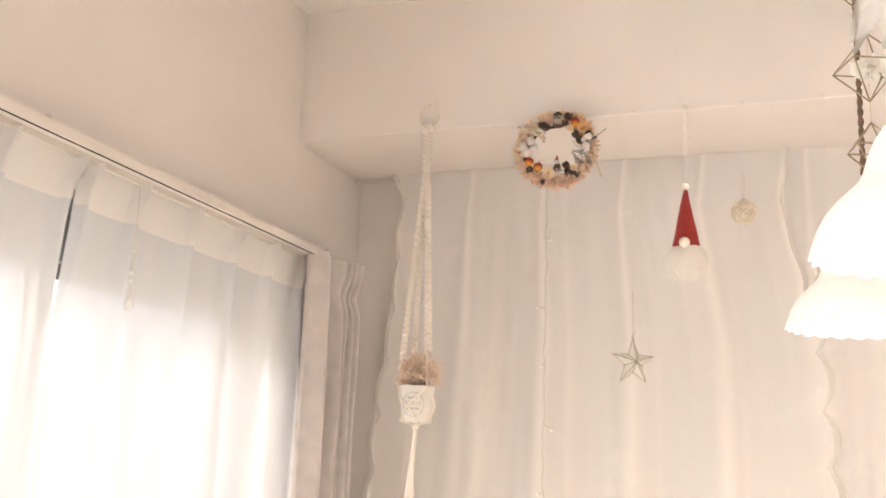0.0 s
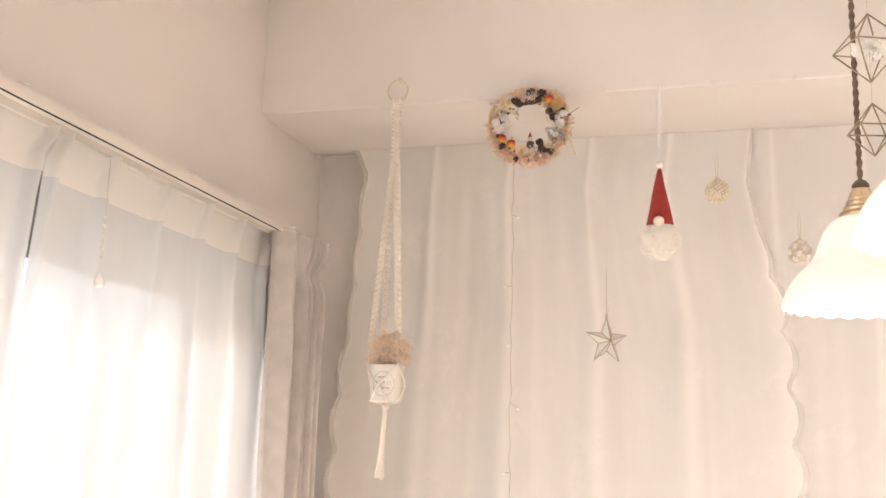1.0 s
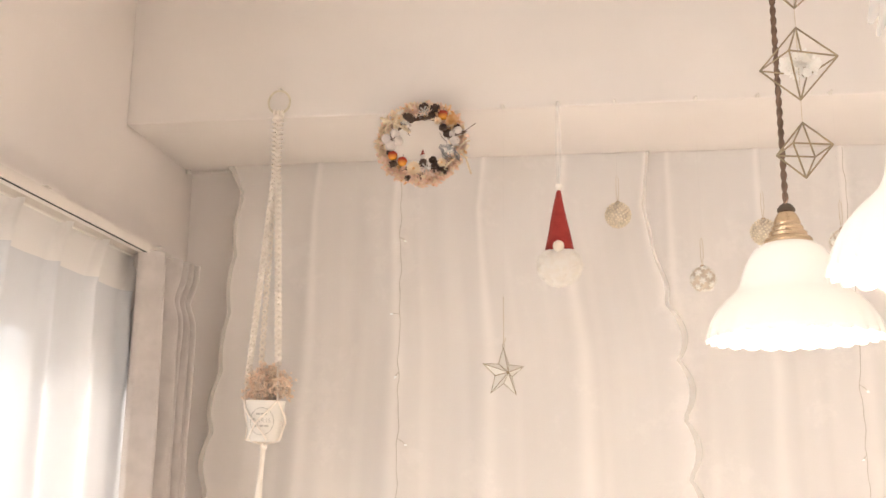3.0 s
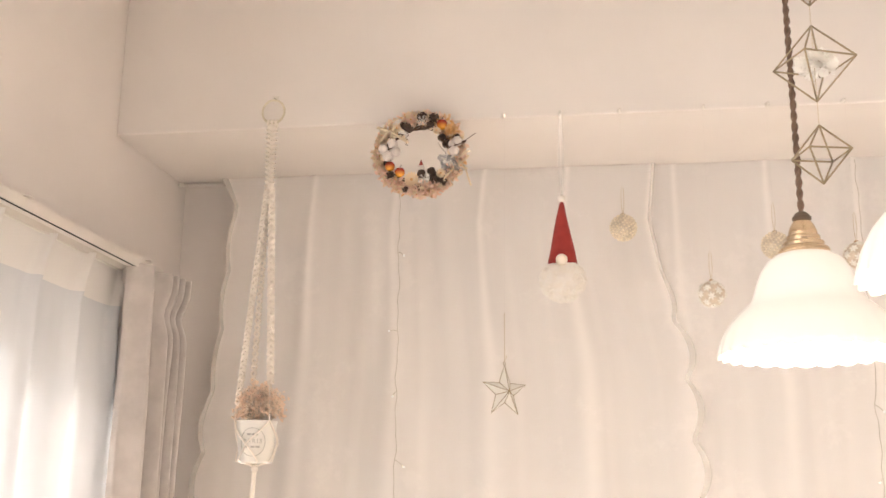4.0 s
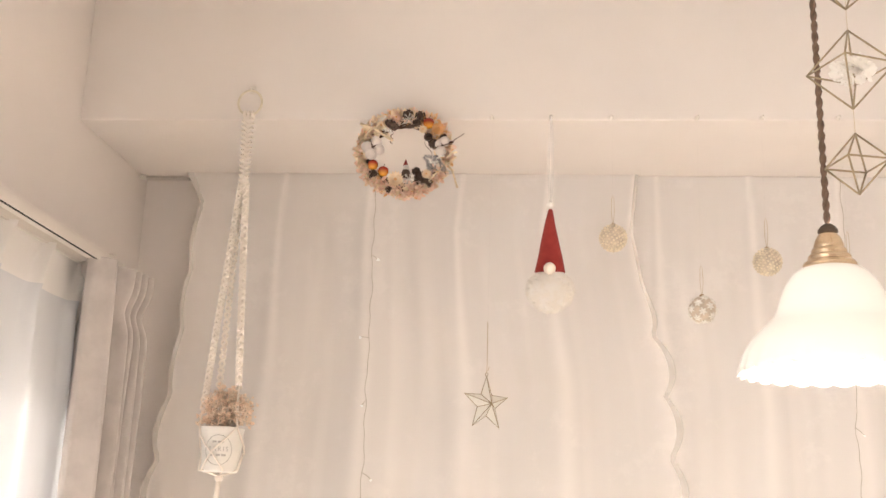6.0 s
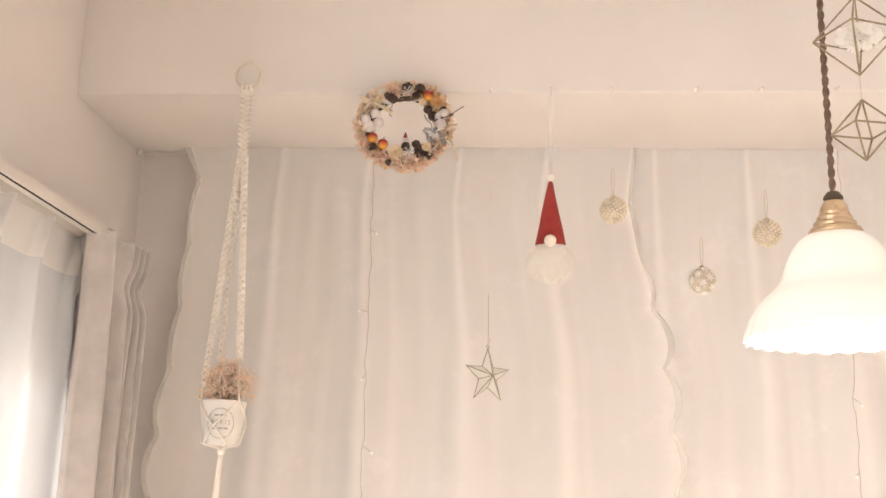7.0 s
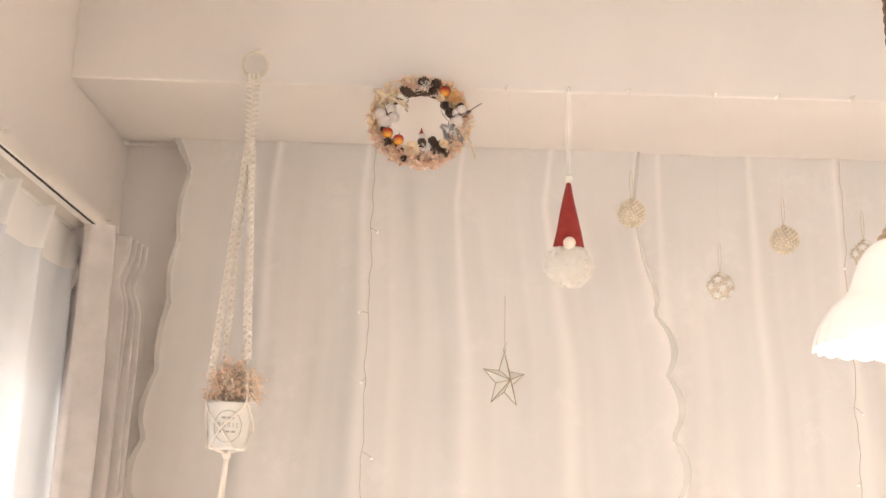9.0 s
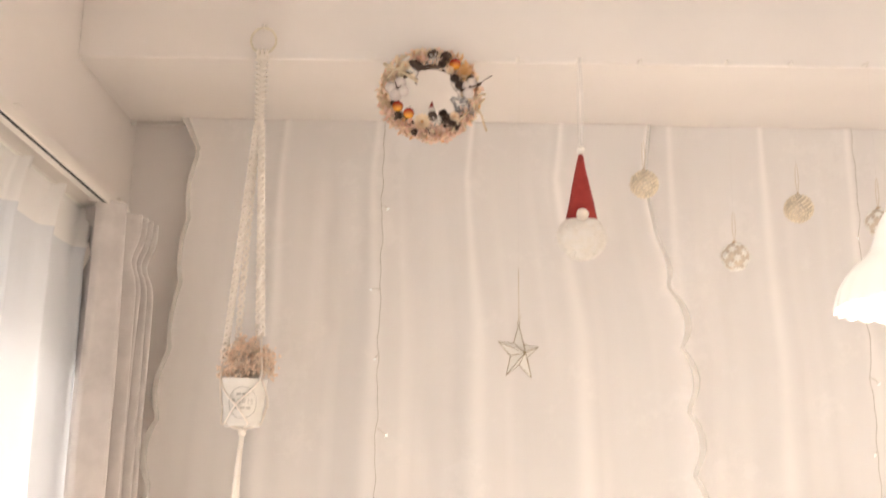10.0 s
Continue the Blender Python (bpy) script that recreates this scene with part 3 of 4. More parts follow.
# ---- baubles ----
def bauble(at, snow, label):
    ob = thing("bauble", at, label, "bauble", "baubles on threads")
    R = 0.0245
    bm = bmesh.new()
    add_ball(bm, (0, 0, 0), R, 28, 18)
    part("ball", bm, FROSTBALL if snow else GOLDBALL, ob)
    bm = bmesh.new()
    if snow:
        for k in range(24):
            zc = 1 - 2 * (k + 0.5) / 24
            a = k * 2.39996
            n = Vector((math.sqrt(1 - zc * zc) * math.cos(a), math.sqrt(1 - zc * zc) * math.sin(a), zc))
            e1 = n.orthogonal().normalized()
            e2 = n.cross(e1)
            for j in range(6):
                d = (math.cos(j * 1.0472) * e1 + math.sin(j * 1.0472) * e2)
                pts = [n * (R + 0.0006), (n * R + d * 0.0035).normalized() * (R + 0.0008), (n * R + d * 0.0078).normalized() * (R + 0.0004)]
                add_tube(bm, pts, [0.0011, 0.0022, 0.0010], 5)
        part("flake_pattern", bm, SNOW, ob, "white glitter flakes")
    else:
        for k in range(180):
            zc = 1 - 2 * (k + 0.5) / 180
            a = k * 2.39996
            n = Vector((math.sqrt(1 - zc * zc) * math.cos(a), math.sqrt(1 - zc * zc) * math.sin(a), zc))
            add_ico(bm, n * (R + 0.0002), 0.0024, 1)
        part("beading", bm, GOLDBEAD, ob, "small gold beads")
    bm = bmesh.new()
    add_lathe(bm, [(0.0045, -0.001), (0.0045, 0.003), (0.002, 0.004), (0.0005, 0.0042)], (0, 0, R), 12)
    part("cap", bm, BRASS, ob)
    bm = bmesh.new()
    up = SOFFIT_Z - at[2]
    add_tube(bm, [(-0.0005, 0, R + 0.003), (-0.0028, -0.001, R + 0.025), (-0.0022, -0.001, R + 0.052), (0, -0.001, R + 0.058), (0.0022, -0.001, R + 0.052), (0.0028, -0.001, R + 0.025), (0.0005, 0, R + 0.003)], 0.0005, 5)
    part("thread", bm, THREAD, ob, "gold thread loop")
    bm = bmesh.new()
    add_tube(bm, [(0, -0.001, R + 0.058), (0, -0.006, up + 0.006)], 0.00013, 4)
    part("nylon_line", bm, NYLON, ob)
    return ob


bauble((0.427, 1.996, 1.984), False, "gold beaded bauble hanging from a thread")
bauble((0.586, 1.996, 1.851), True, "frosted bauble with white snowflakes on a thread")
bauble((0.706, 1.996, 1.942), False, "gold beaded bauble hanging from a thread")
bauble((0.851, 1.996, 1.919), True, "frosted bauble with white snowflakes on a thread")


# ---- gnome ornament: one plain mesh ----
def gnome(at):
    bm = bmesh.new()

    def paint(start, idx):
        for f in list(bm.faces)[start:]:
            f.material_index = idx
    prof = [(0.0010, 0.124), (0.0045, 0.119), (0.010, 0.092), (0.0165, 0.06), (0.0225, 0.03), (0.0285, 0.0), (0.0265, -0.001)]
    add_lathe(bm, prof, (0.001, 0, 0), 28, wobble=lambda a, r, z: (0.0006 * math.sin(3 * a + z * 60), 0))
    for v in bm.verts:
        v.co.y *= 0.45
    n0 = len(bm.faces)
    # beard: tufts of short hair over a rounded body
    add_ball(bm, (0.001, 0.002, -0.033), 0.0385, 32, 22, (1.12, 0.58, 1.05), rough=0.14)
    rnd = random.Random(4)
    for k in range(2600):
        zc = rnd.uniform(-1, 0.75)
        a = rnd.uniform(0, 6.283)
        n = Vector((math.sqrt(1 - zc * zc) * math.cos(a), math.sqrt(1 - zc * zc) * math.sin(a), zc))
        p = Vector((0.001 + n.x * 0.041, 0.002 + n.y * 0.0212, -0.033 + n.z * 0.039))
        way = (n + Vector((rnd.uniform(-0.5, 0.5), rnd.uniform(-0.5, 0.5), rnd.uniform(-0.7, 0.3)))).normalized()
        add_leaf(bm, p, way, n.orthogonal(), rnd.uniform(0.003, 0.0068), 0.0012, rnd.uniform(-0.4, 0.4))
    paint(n0, 1)
    n0 = len(bm.faces)
    add_ball(bm, (0.0, -0.020, 0.003), 0.0112, 18, 12)
    paint(n0, 2)
    n0 = len(bm.faces)
    add_ball(bm, (0.0015, 0, 0.129), 0.0072, 12, 8, rough=0.15)
    paint(n0, 1)
    n0 = len(bm.faces)
    for side in (-1, 1):
        prev = None
        for k in range(9):
            f = k / 8
            z = 0.128 + (SOFFIT_Z + 0.004 - at[2] - 0.128) * f
            x = 0.0015 + side * 0.0035 * math.sin(math.pi * f)
            cur = (bm.verts.new((x - 0.0028, -0.002 - side * 0.002, z)), bm.verts.new((x + 0.0028, -0.004 - side * 0.001, z)))
            if prev:
                bm.faces.new((prev[0], prev[1], cur[1], cur[0]))
            prev = cur
    paint(n0, 3)
    ob = mesh_object("gnome_ornament", bm, [FELT, FUR, NOSE, RIBBON])
    ob.location = at
    return tagged(ob, "red felt hat ornament with white fur beard on a ribbon", "ornament")


gnome((0.309, 1.985, 1.914))


# ---- capiz star ----
def star(at, yaw):
    ob = thing("star_ornament", at, "cream shell star ornament with dark metal edges", "ornament")
    ob.rotation_euler = (0, 0, yaw)
    R, r, dep = 0.0505, 0.0205, 0.017
    rim = []
    for k in range(10):
        a = math.pi / 2 + k * math.pi / 5
        q = R if k % 2 == 0 else r
        rim.append(Vector((q * math.cos(a), 0, q * math.sin(a))))
    for sgn in (-1, 1):
        apex = Vector((0, sgn * dep, 0))
        for k in range(10):
            bm = bmesh.new()
            vs = [bm.verts.new(p) for p in (apex, rim[k], rim[(k + 1) % 10])]
            bm.faces.new(vs)
            part("panel", bm, CAPIZ, ob, smooth=False)
        bm = bmesh.new()
        for k in range(10):
            add_tube(bm, [apex, rim[k]], 0.0007 if k % 2 == 0 else 0.0009, 5)
        part("rib_frame", bm, WIRE, ob)
    bm = bmesh.new()
    add_tube(bm, rim, 0.0010, 6, closed=True)
    part("outline", bm, LEAD, ob)
    bm = bmesh.new()
    add_tube(bm, [Vector((0.003 * math.cos(a), 0, R + 0.003 + 0.003 * math.sin(a))) for a in [k * 0.6283 for k in range(10)]], 0.0007, 5, closed=True)
    part("ring", bm, WIRE, ob)
    up = SOFFIT_Z - at[2]
    bm = bmesh.new()
    add_tube(bm, [(0, 0, R + 0.1), (0, -0.004, up + 0.004)], 0.00013, 4)
    part("nylon_line", bm, NYLON, ob)
    bm = bmesh.new()
    add_tube(bm, [(0, 0, R + 0.005), (0.0005, 0, R + 0.02), (0, 0, R + 0.1)], 0.0006, 5)
    add_tube(bm, [(0, 0, R + 0.008), (0.004, 0, R + 0.013), (0.005, 0, R + 0.018)], 0.0006, 5)
    part("thread", bm, THREAD, ob)


star((0.197, 1.996, 1.6715), radians(38))


# ---- string lights on the lace ----
def led_string(x, points, wobble, label):
    ob = thing("string_light", (x, CURT_Y - 0.044, 2.2), label, "string light", "string lights on the lace")
    rnd = random.Random(int(x * 100) + 7)
    pts = []
    for k in range(90):
        z = -k * 0.0165
        pts.append((wobble * noise.noise((k * 0.23, x, 2.0)) + 0.0015 * math.sin(k * 1.7), 0.003 * noise.noise((k * 0.4, 1.0, x)), z))
    bm = bmesh.new()
    add_tube(bm, pts, 0.0007, 5)
    part("wire", bm, LEDWIRE, ob)
    for dx, z in points:
        zz = z - 2.2
        k = min(88, int(-zz / 0.0165))
        base = Vector(pts[k])
        tip = Vector((dx, -0.004, zz))
        bm = bmesh.new()
        add_tube(bm, [base, base.lerp(tip, 0.6) + Vector((0, 0, 0.002)), tip], 0.0007, 5)
        stem = part("stem", bm, LEDWIRE, ob)
        bm = bmesh.new()
        add_ball(bm, tip, 0.0013, 10, 8, (1.5, 1, 0.8))
        part("bead", bm, LED, stem, "lit warm-white bead")


led_string(-0.066, [(0.012, 2.008), (-0.018, 1.837), (-0.007, 1.692), (0.02, 1.541), (-0.012, 1.39), (0.014, 1.24)], 0.006, "fine wire string of warm lights hanging on lace")
led_string(0.934, [(-0.006, 1.96), (0.014, 1.80), (0.012, 1.656), (-0.008, 1.515), (0.012, 1.36)], 0.006, "fine wire string of warm lights hanging on lace")


# ---- macrame hanger, pot and dried flowers ----
def twisted(bm, pts, r, off, pitch, strands=2, seg=5, phase=0.0):
    """Cords laid round one another along a line."""
    pts = [Vector(p) for p in pts]
    length = [0.0]
    for a, b in zip(pts, pts[1:]):
        length.append(length[-1] + (b - a).length)
    n = max(8, int(length[-1] / abs(pitch) * 7))
    line = []
    for k in range(n + 1):
        s = length[-1] * k / n
        j = max(i for i in range(len(length)) if length[i] <= s + 1e-9)
        j = min(j, len(pts) - 2)
        f = (s - length[j]) / max(1e-9, length[j + 1] - length[j])
        line.append((pts[j].lerp(pts[j + 1], f), (pts[j + 1] - pts[j]).normalized(), s))
    for q in range(strands):
        way = []
        for p, d, s in line:
            e1 = Vector((1, 0, 0)) if abs(d.x) < 0.8 else Vector((0, 1, 0))
            e1 = (e1 - d * e1.dot(d)).normalized()
            e2 = d.cross(e1)
            a = phase + 2 * math.pi * (s / pitch + q / strands)
            way.append(p + off * (math.cos(a) * e1 + math.sin(a) * e2))
        add_tube(bm, way, r, seg)


POT = Vector((-0.275, 1.972, 1.5365))
KNOT = Vector((-0.277, 1.980, 2.085))


def macrame():
    ob = thing("macrame_hanger", (0, 0, 0), "cream knotted cotton plant hanger with a pale ring", "plant hanger")
    c = Vector((-0.2795, 1.985, 2.2505))
    bm = bmesh.new()
    add_tube(bm, [c + Vector((0.0235 * math.cos(a), 0, 0.0255 * math.sin(a))) for a in [k * 2 * math.pi / 40 for k in range(40)]], 0.0022, 8, closed=True)
    part("ring", bm, RINGWOOD, ob, "pale wooden ring")
    bm = bmesh.new()
    top = c + Vector((0.0, -0.001, -0.024))
    for dx in (-0.008, 0.0, 0.008):
        add_tube(bm, [top + Vector((dx, -0.004, -0.008)), top + Vector((dx, -0.005, 0.0)), top + Vector((dx, 0, 0.004)), top + Vector((dx, 0.005, 0.0)), top + Vector((dx, 0.004, -0.008))], 0.0032, 6)
    add_ball(bm, top + Vector((0, -0.001, -0.012)), 0.011, 14, 10, (1.0, 0.6, 0.7), rough=0.1)
    part("lark_knot", bm, COTTON, ob)
    # plaited upper length: three bundles weaving
    a, b = top + Vector((0, 0, -0.014)), KNOT
    n = 110
    for q in range(3):
        ph = q * 2 * math.pi / 3
        for w in (-1, 1):
            way = []
            for k in range(n + 1):
                f = k / n
                th = f * 2 * math.pi * 4.2 + ph
                wide = 0.0088 * (1 - 0.3 * f)
                way.append(a.lerp(b, f) + Vector((wide * math.sin(th) + w * 0.0019, 0.006 * math.sin(2 * th) - 0.003, 0)))
            bm = bmesh.new()
            add_tube(bm, way, 0.0021, 6)
            part("plait_strand", bm, COTTON, ob)
    bm = bmesh.new()
    add_ball(bm, KNOT, 0.0085, 14, 10, (1, 0.8, 1.5), rough=0.2)
    part("knot", bm, COTTON, ob)
    rim = POT.z + 0.079
    ends = [(-0.036, -0.012, 0.0), (-0.022, 0.028, 0.0), (0.028, -0.022, 0.0), (0.014, 0.030, 0.0)]
    lows = []
    for k, (dx, dy, _) in enumerate(ends):
        bm = bmesh.new()
        end = Vector((POT.x + dx, POT.y + dy, rim + 0.075 - 0.045 * (k == 0)))
        start = KNOT + Vector((0.004 * (1 if dx > 0 else -1), 0.003 * (1 if dy > 0 else -1), -0.004))
        twisted(bm, [start, start.lerp(end, 0.5), end], 0.0024, 0.0046, 0.026, 2, 6, phase=k)
        twisted(bm, [start, start.lerp(end, 0.5), end], 0.0024, 0.0042, -0.026, 2, 6, phase=k + 0.8)
        part("braided_cord", bm, COTTON, ob)
        lows.append(end)
    # netting round the pot
    z1, z2, r1, r2, r3 = POT.z + 0.034, POT.z + 0.004, 0.039, 0.0355, 0.034
    ang = [math.atan2(e[1], e[0]) for e in ends]
    order = sorted(range(4), key=lambda i: ang[i])
    crosses = []
    for i, k in enumerate(order):
        k2 = order[(i + 1) % 4]
        a0, a1 = ang[k], ang[k2] + (2 * math.pi if ang[k2] < ang[k] else 0)
        m = (a0 + a1) / 2
        crosses.append((Vector((POT.x + r1 * math.cos(m), POT.y + r1 * math.sin(m), z1)), k, k2, a0, a1, m))
    for cr, k, k2, a0, a1, m in crosses:
        for src, aa in ((k, a0), (k2, a1)):
            pts = [lows[src], Vector((POT.x + 0.0415 * math.cos(aa), POT.y + 0.0415 * math.sin(aa), POT.z + 0.079))]
            for f in (0.33, 0.66, 1.0):
                an = aa + (m - aa) * f
                pts.append(Vector((POT.x + 0.0408 * math.cos(an), POT.y + 0.0408 * math.sin(an), POT.z + 0.076 + (z1 - POT.z - 0.076) * f)))
            bm = bmesh.new()
            add_tube(bm, pts, 0.0017, 6)
            part("net_cord", bm, COTTON, ob)
        for da in (-0.6, 0.6):
            pts = [cr]
            for f in (0.5, 1.0):
                an = m + da * f
                pts.append(Vector((POT.x + 0.0365 * math.cos(an), POT.y + 0.0365 * math.sin(an), z1 + (z2 - z1) * f)))
            pts.append(Vector((POT.x, POT.y, POT.z - 0.006)))
            bm = bmesh.new()
            add_tube(bm, pts, 0.0017, 6)
            part("net_cord", bm, COTTON, ob)
        bm = bmesh.new()
        add_ball(bm, cr, 0.0028, 8, 6, rough=0.2)
        part("knot", bm, COTTON, ob)
    bm = bmesh.new()
    add_ball(bm, (POT.x, POT.y, POT.z - 0.009), 0.007, 12, 8, (1, 1, 1.2), rough=0.2)
    part("knot", bm, COTTON, ob)
    rnd = random.Random(11)
    for k in range(9):
        a = k * 2 * math.pi / 9
        bm = bmesh.new()
        r = 0.004
        sx = -0.008
        L = 0.148 + rnd.uniform(-0.008, 0.004)
        pts = [(POT.x + r * math.cos(a) * (0.6 + 1.4 * f * f) + sx * math.sin(f * 1.2), POT.y + r * math.sin(a) * (0.6 + 1.4 * f * f), POT.z - 0.012 - L * f) for f in (0, 0.15, 0.35, 0.6, 0.85, 1.0)]
        add_tube(bm, pts, [0.0021, 0.0021, 0.002, 0.0021, 0.0023, 0.0032], 6)
        part("tassel_cord", bm, COTTON, ob)
    return ob


hanger = macrame()
bm = bmesh.new()
pin = thing("wall_hook", (-0.2795, BEAM_Y, 2.277), "small white hook holding the hanger's ring", "hook")
add_tube(bm, [(0, 0, 0.006), (0, -0.012, 0.004), (0, -0.019, 0.0), (0, -0.021, 0.006)], 0.0018, 8)
part("prong", bm, PIN, pin)
bm = bmesh.new()
add_box(bm, (-0.005, -0.0025, -0.002), (0.005, -0.0002, 0.014), 0.0008)
part("plate", bm, PIN, pin)

RB, RT, PH = 0.031, 0.0385, 0.079


def pot_radius(z):
    return RB + (RT - RB) * z / PH


def tin_pot():
    ob = thing("tin_pot", POT, "small white tin pot printed with a grey oval", "plant pot")
    bm = bmesh.new()
    add_lathe(bm, [(0.0005, 0.0), (RB - 0.002, 0.0), (RB, 0.0015), (RB + 0.0003, 0.004), (RT - 0.0003, PH - 0.004), (RT + 0.0008, PH - 0.002), (RT + 0.0008, PH), (RT - 0.001, PH), (RT - 0.002, PH - 0.012), (0.0005, PH - 0.013)], (0, 0, 0), 40)
    part("body", bm, TIN, ob)
    bm = bmesh.new()
    add_lathe(bm, [(0.0005, PH - 0.007), (RT - 0.0022, PH - 0.008)], (0, 0, 0), 24, wobble=lambda a, r, z: (0, 0.002 * math.sin(7 * a)))
    part("moss", bm, SOIL, ob)
    face = -math.pi / 2 + 0.12

    def wrap(u, v, lift=0.0005):
        r = pot_radius(v) + lift
        return Vector((r * math.cos(face + u / r), r * math.sin(face + u / r), v))
    for rx, rz, th in ((0.0245, 0.026, 0.00055),):
        bm = bmesh.new()
        add_tube(bm, [wrap(rx * math.cos(a), 0.038 + rz * math.sin(a)) for a in [k * 2 * math.pi / 48 for k in range(48)]], th, 5, closed=True)
        part("oval_print", bm, INK, ob, "thin grey oval line")

    def words(text, size, v0, name):
        cu = bpy.data.curves.new(name, "FONT")
        cu.body, cu.size, cu.align_x, cu.space_character = text, size, "CENTER", 1.35
        tmp = new("tmp", cu)
        bpy.context.view_layer.update()
        me = bpy.data.meshes.new_from_object(tmp.evaluated_get(bpy.context.evaluated_depsgraph_get()))
        bpy.data.objects.remove(tmp)
        for v in me.vertices:
            v.co = wrap(v.co.x, v0 + v.co.y, 0.0006)
        me.name = name
        me.materials.clear()
        me.materials.append(INK)
        o = new(name, me)
        o.parent = ob
        tagged(o, "grey printed word")
    words("PARIS", 0.0115, 0.036, "printed_word")
    for u0, u1, v in ((-0.011, -0.003, 0.0505), (-0.001, 0.01, 0.0505), (-0.014, -0.006, 0.0275), (-0.003, 0.004, 0.0275), (0.006, 0.014, 0.0275)):
        bm = bmesh.new()
        n = 5
        lo = [bm.verts.new(wrap(u0 + (u1 - u0) * k / n, v)) for k in range(n + 1)]
        hi = [bm.verts.new(wrap(u0 + (u1 - u0) * k / n, v + 0.0034)) for k in range(n + 1)]
        for k in range(n):
            bm.faces.new((lo[k], lo[k + 1], hi[k + 1], hi[k]))
        part("print_bar", bm, INK, ob)


tin_pot()


def dried_flowers():
    ob = thing("dried_flowers", POT + Vector((0, 0, PH - 0.008)), "bunch of dried pale pink blossoms in the pot", "dried flowers")
    rnd = random.Random(21)
    stems, blooms = bmesh.new(), bmesh.new()
    for k in range(120):
        a = rnd.uniform(0, 6.283)
        q = math.sqrt(rnd.random())
        tip = Vector((0.050 * q * math.cos(a), 0.036 * q * math.sin(a), rnd.uniform(0.026, 0.086) * (1 - 0.35 * q * q) - 0.006 * q))
        root = Vector((0.014 * q * math.cos(a), 0.014 * q * math.sin(a), 0))
        mid = root.lerp(tip, 0.6) + Vector((0, 0, 0.008))
        add_tube(stems, [root, mid, tip], 0.0004, 4)
        for j in range(7):
            p = tip + Vector((rnd.gauss(0, 0.005), rnd.gauss(0, 0.005), rnd.gauss(-0.002, 0.005)))
            add_tube(stems, [mid.lerp(tip, 0.5), p], 0.00025, 3)
            add_ico(blooms, p, rnd.uniform(0.0015, 0.0029), 1)
            add_leaf(blooms, p, (rnd.uniform(-1, 1), rnd.uniform(-1, 1), rnd.uniform(-0.3, 1)), (rnd.uniform(-1, 1), 0.3, 1), rnd.uniform(0.003, 0.006), rnd.uniform(0.0025, 0.0045), 0.3)
    part("stem_spray", stems, STEM, ob)
    part("blossom_spray", blooms, PINKDRY, ob)


dried_flowers()


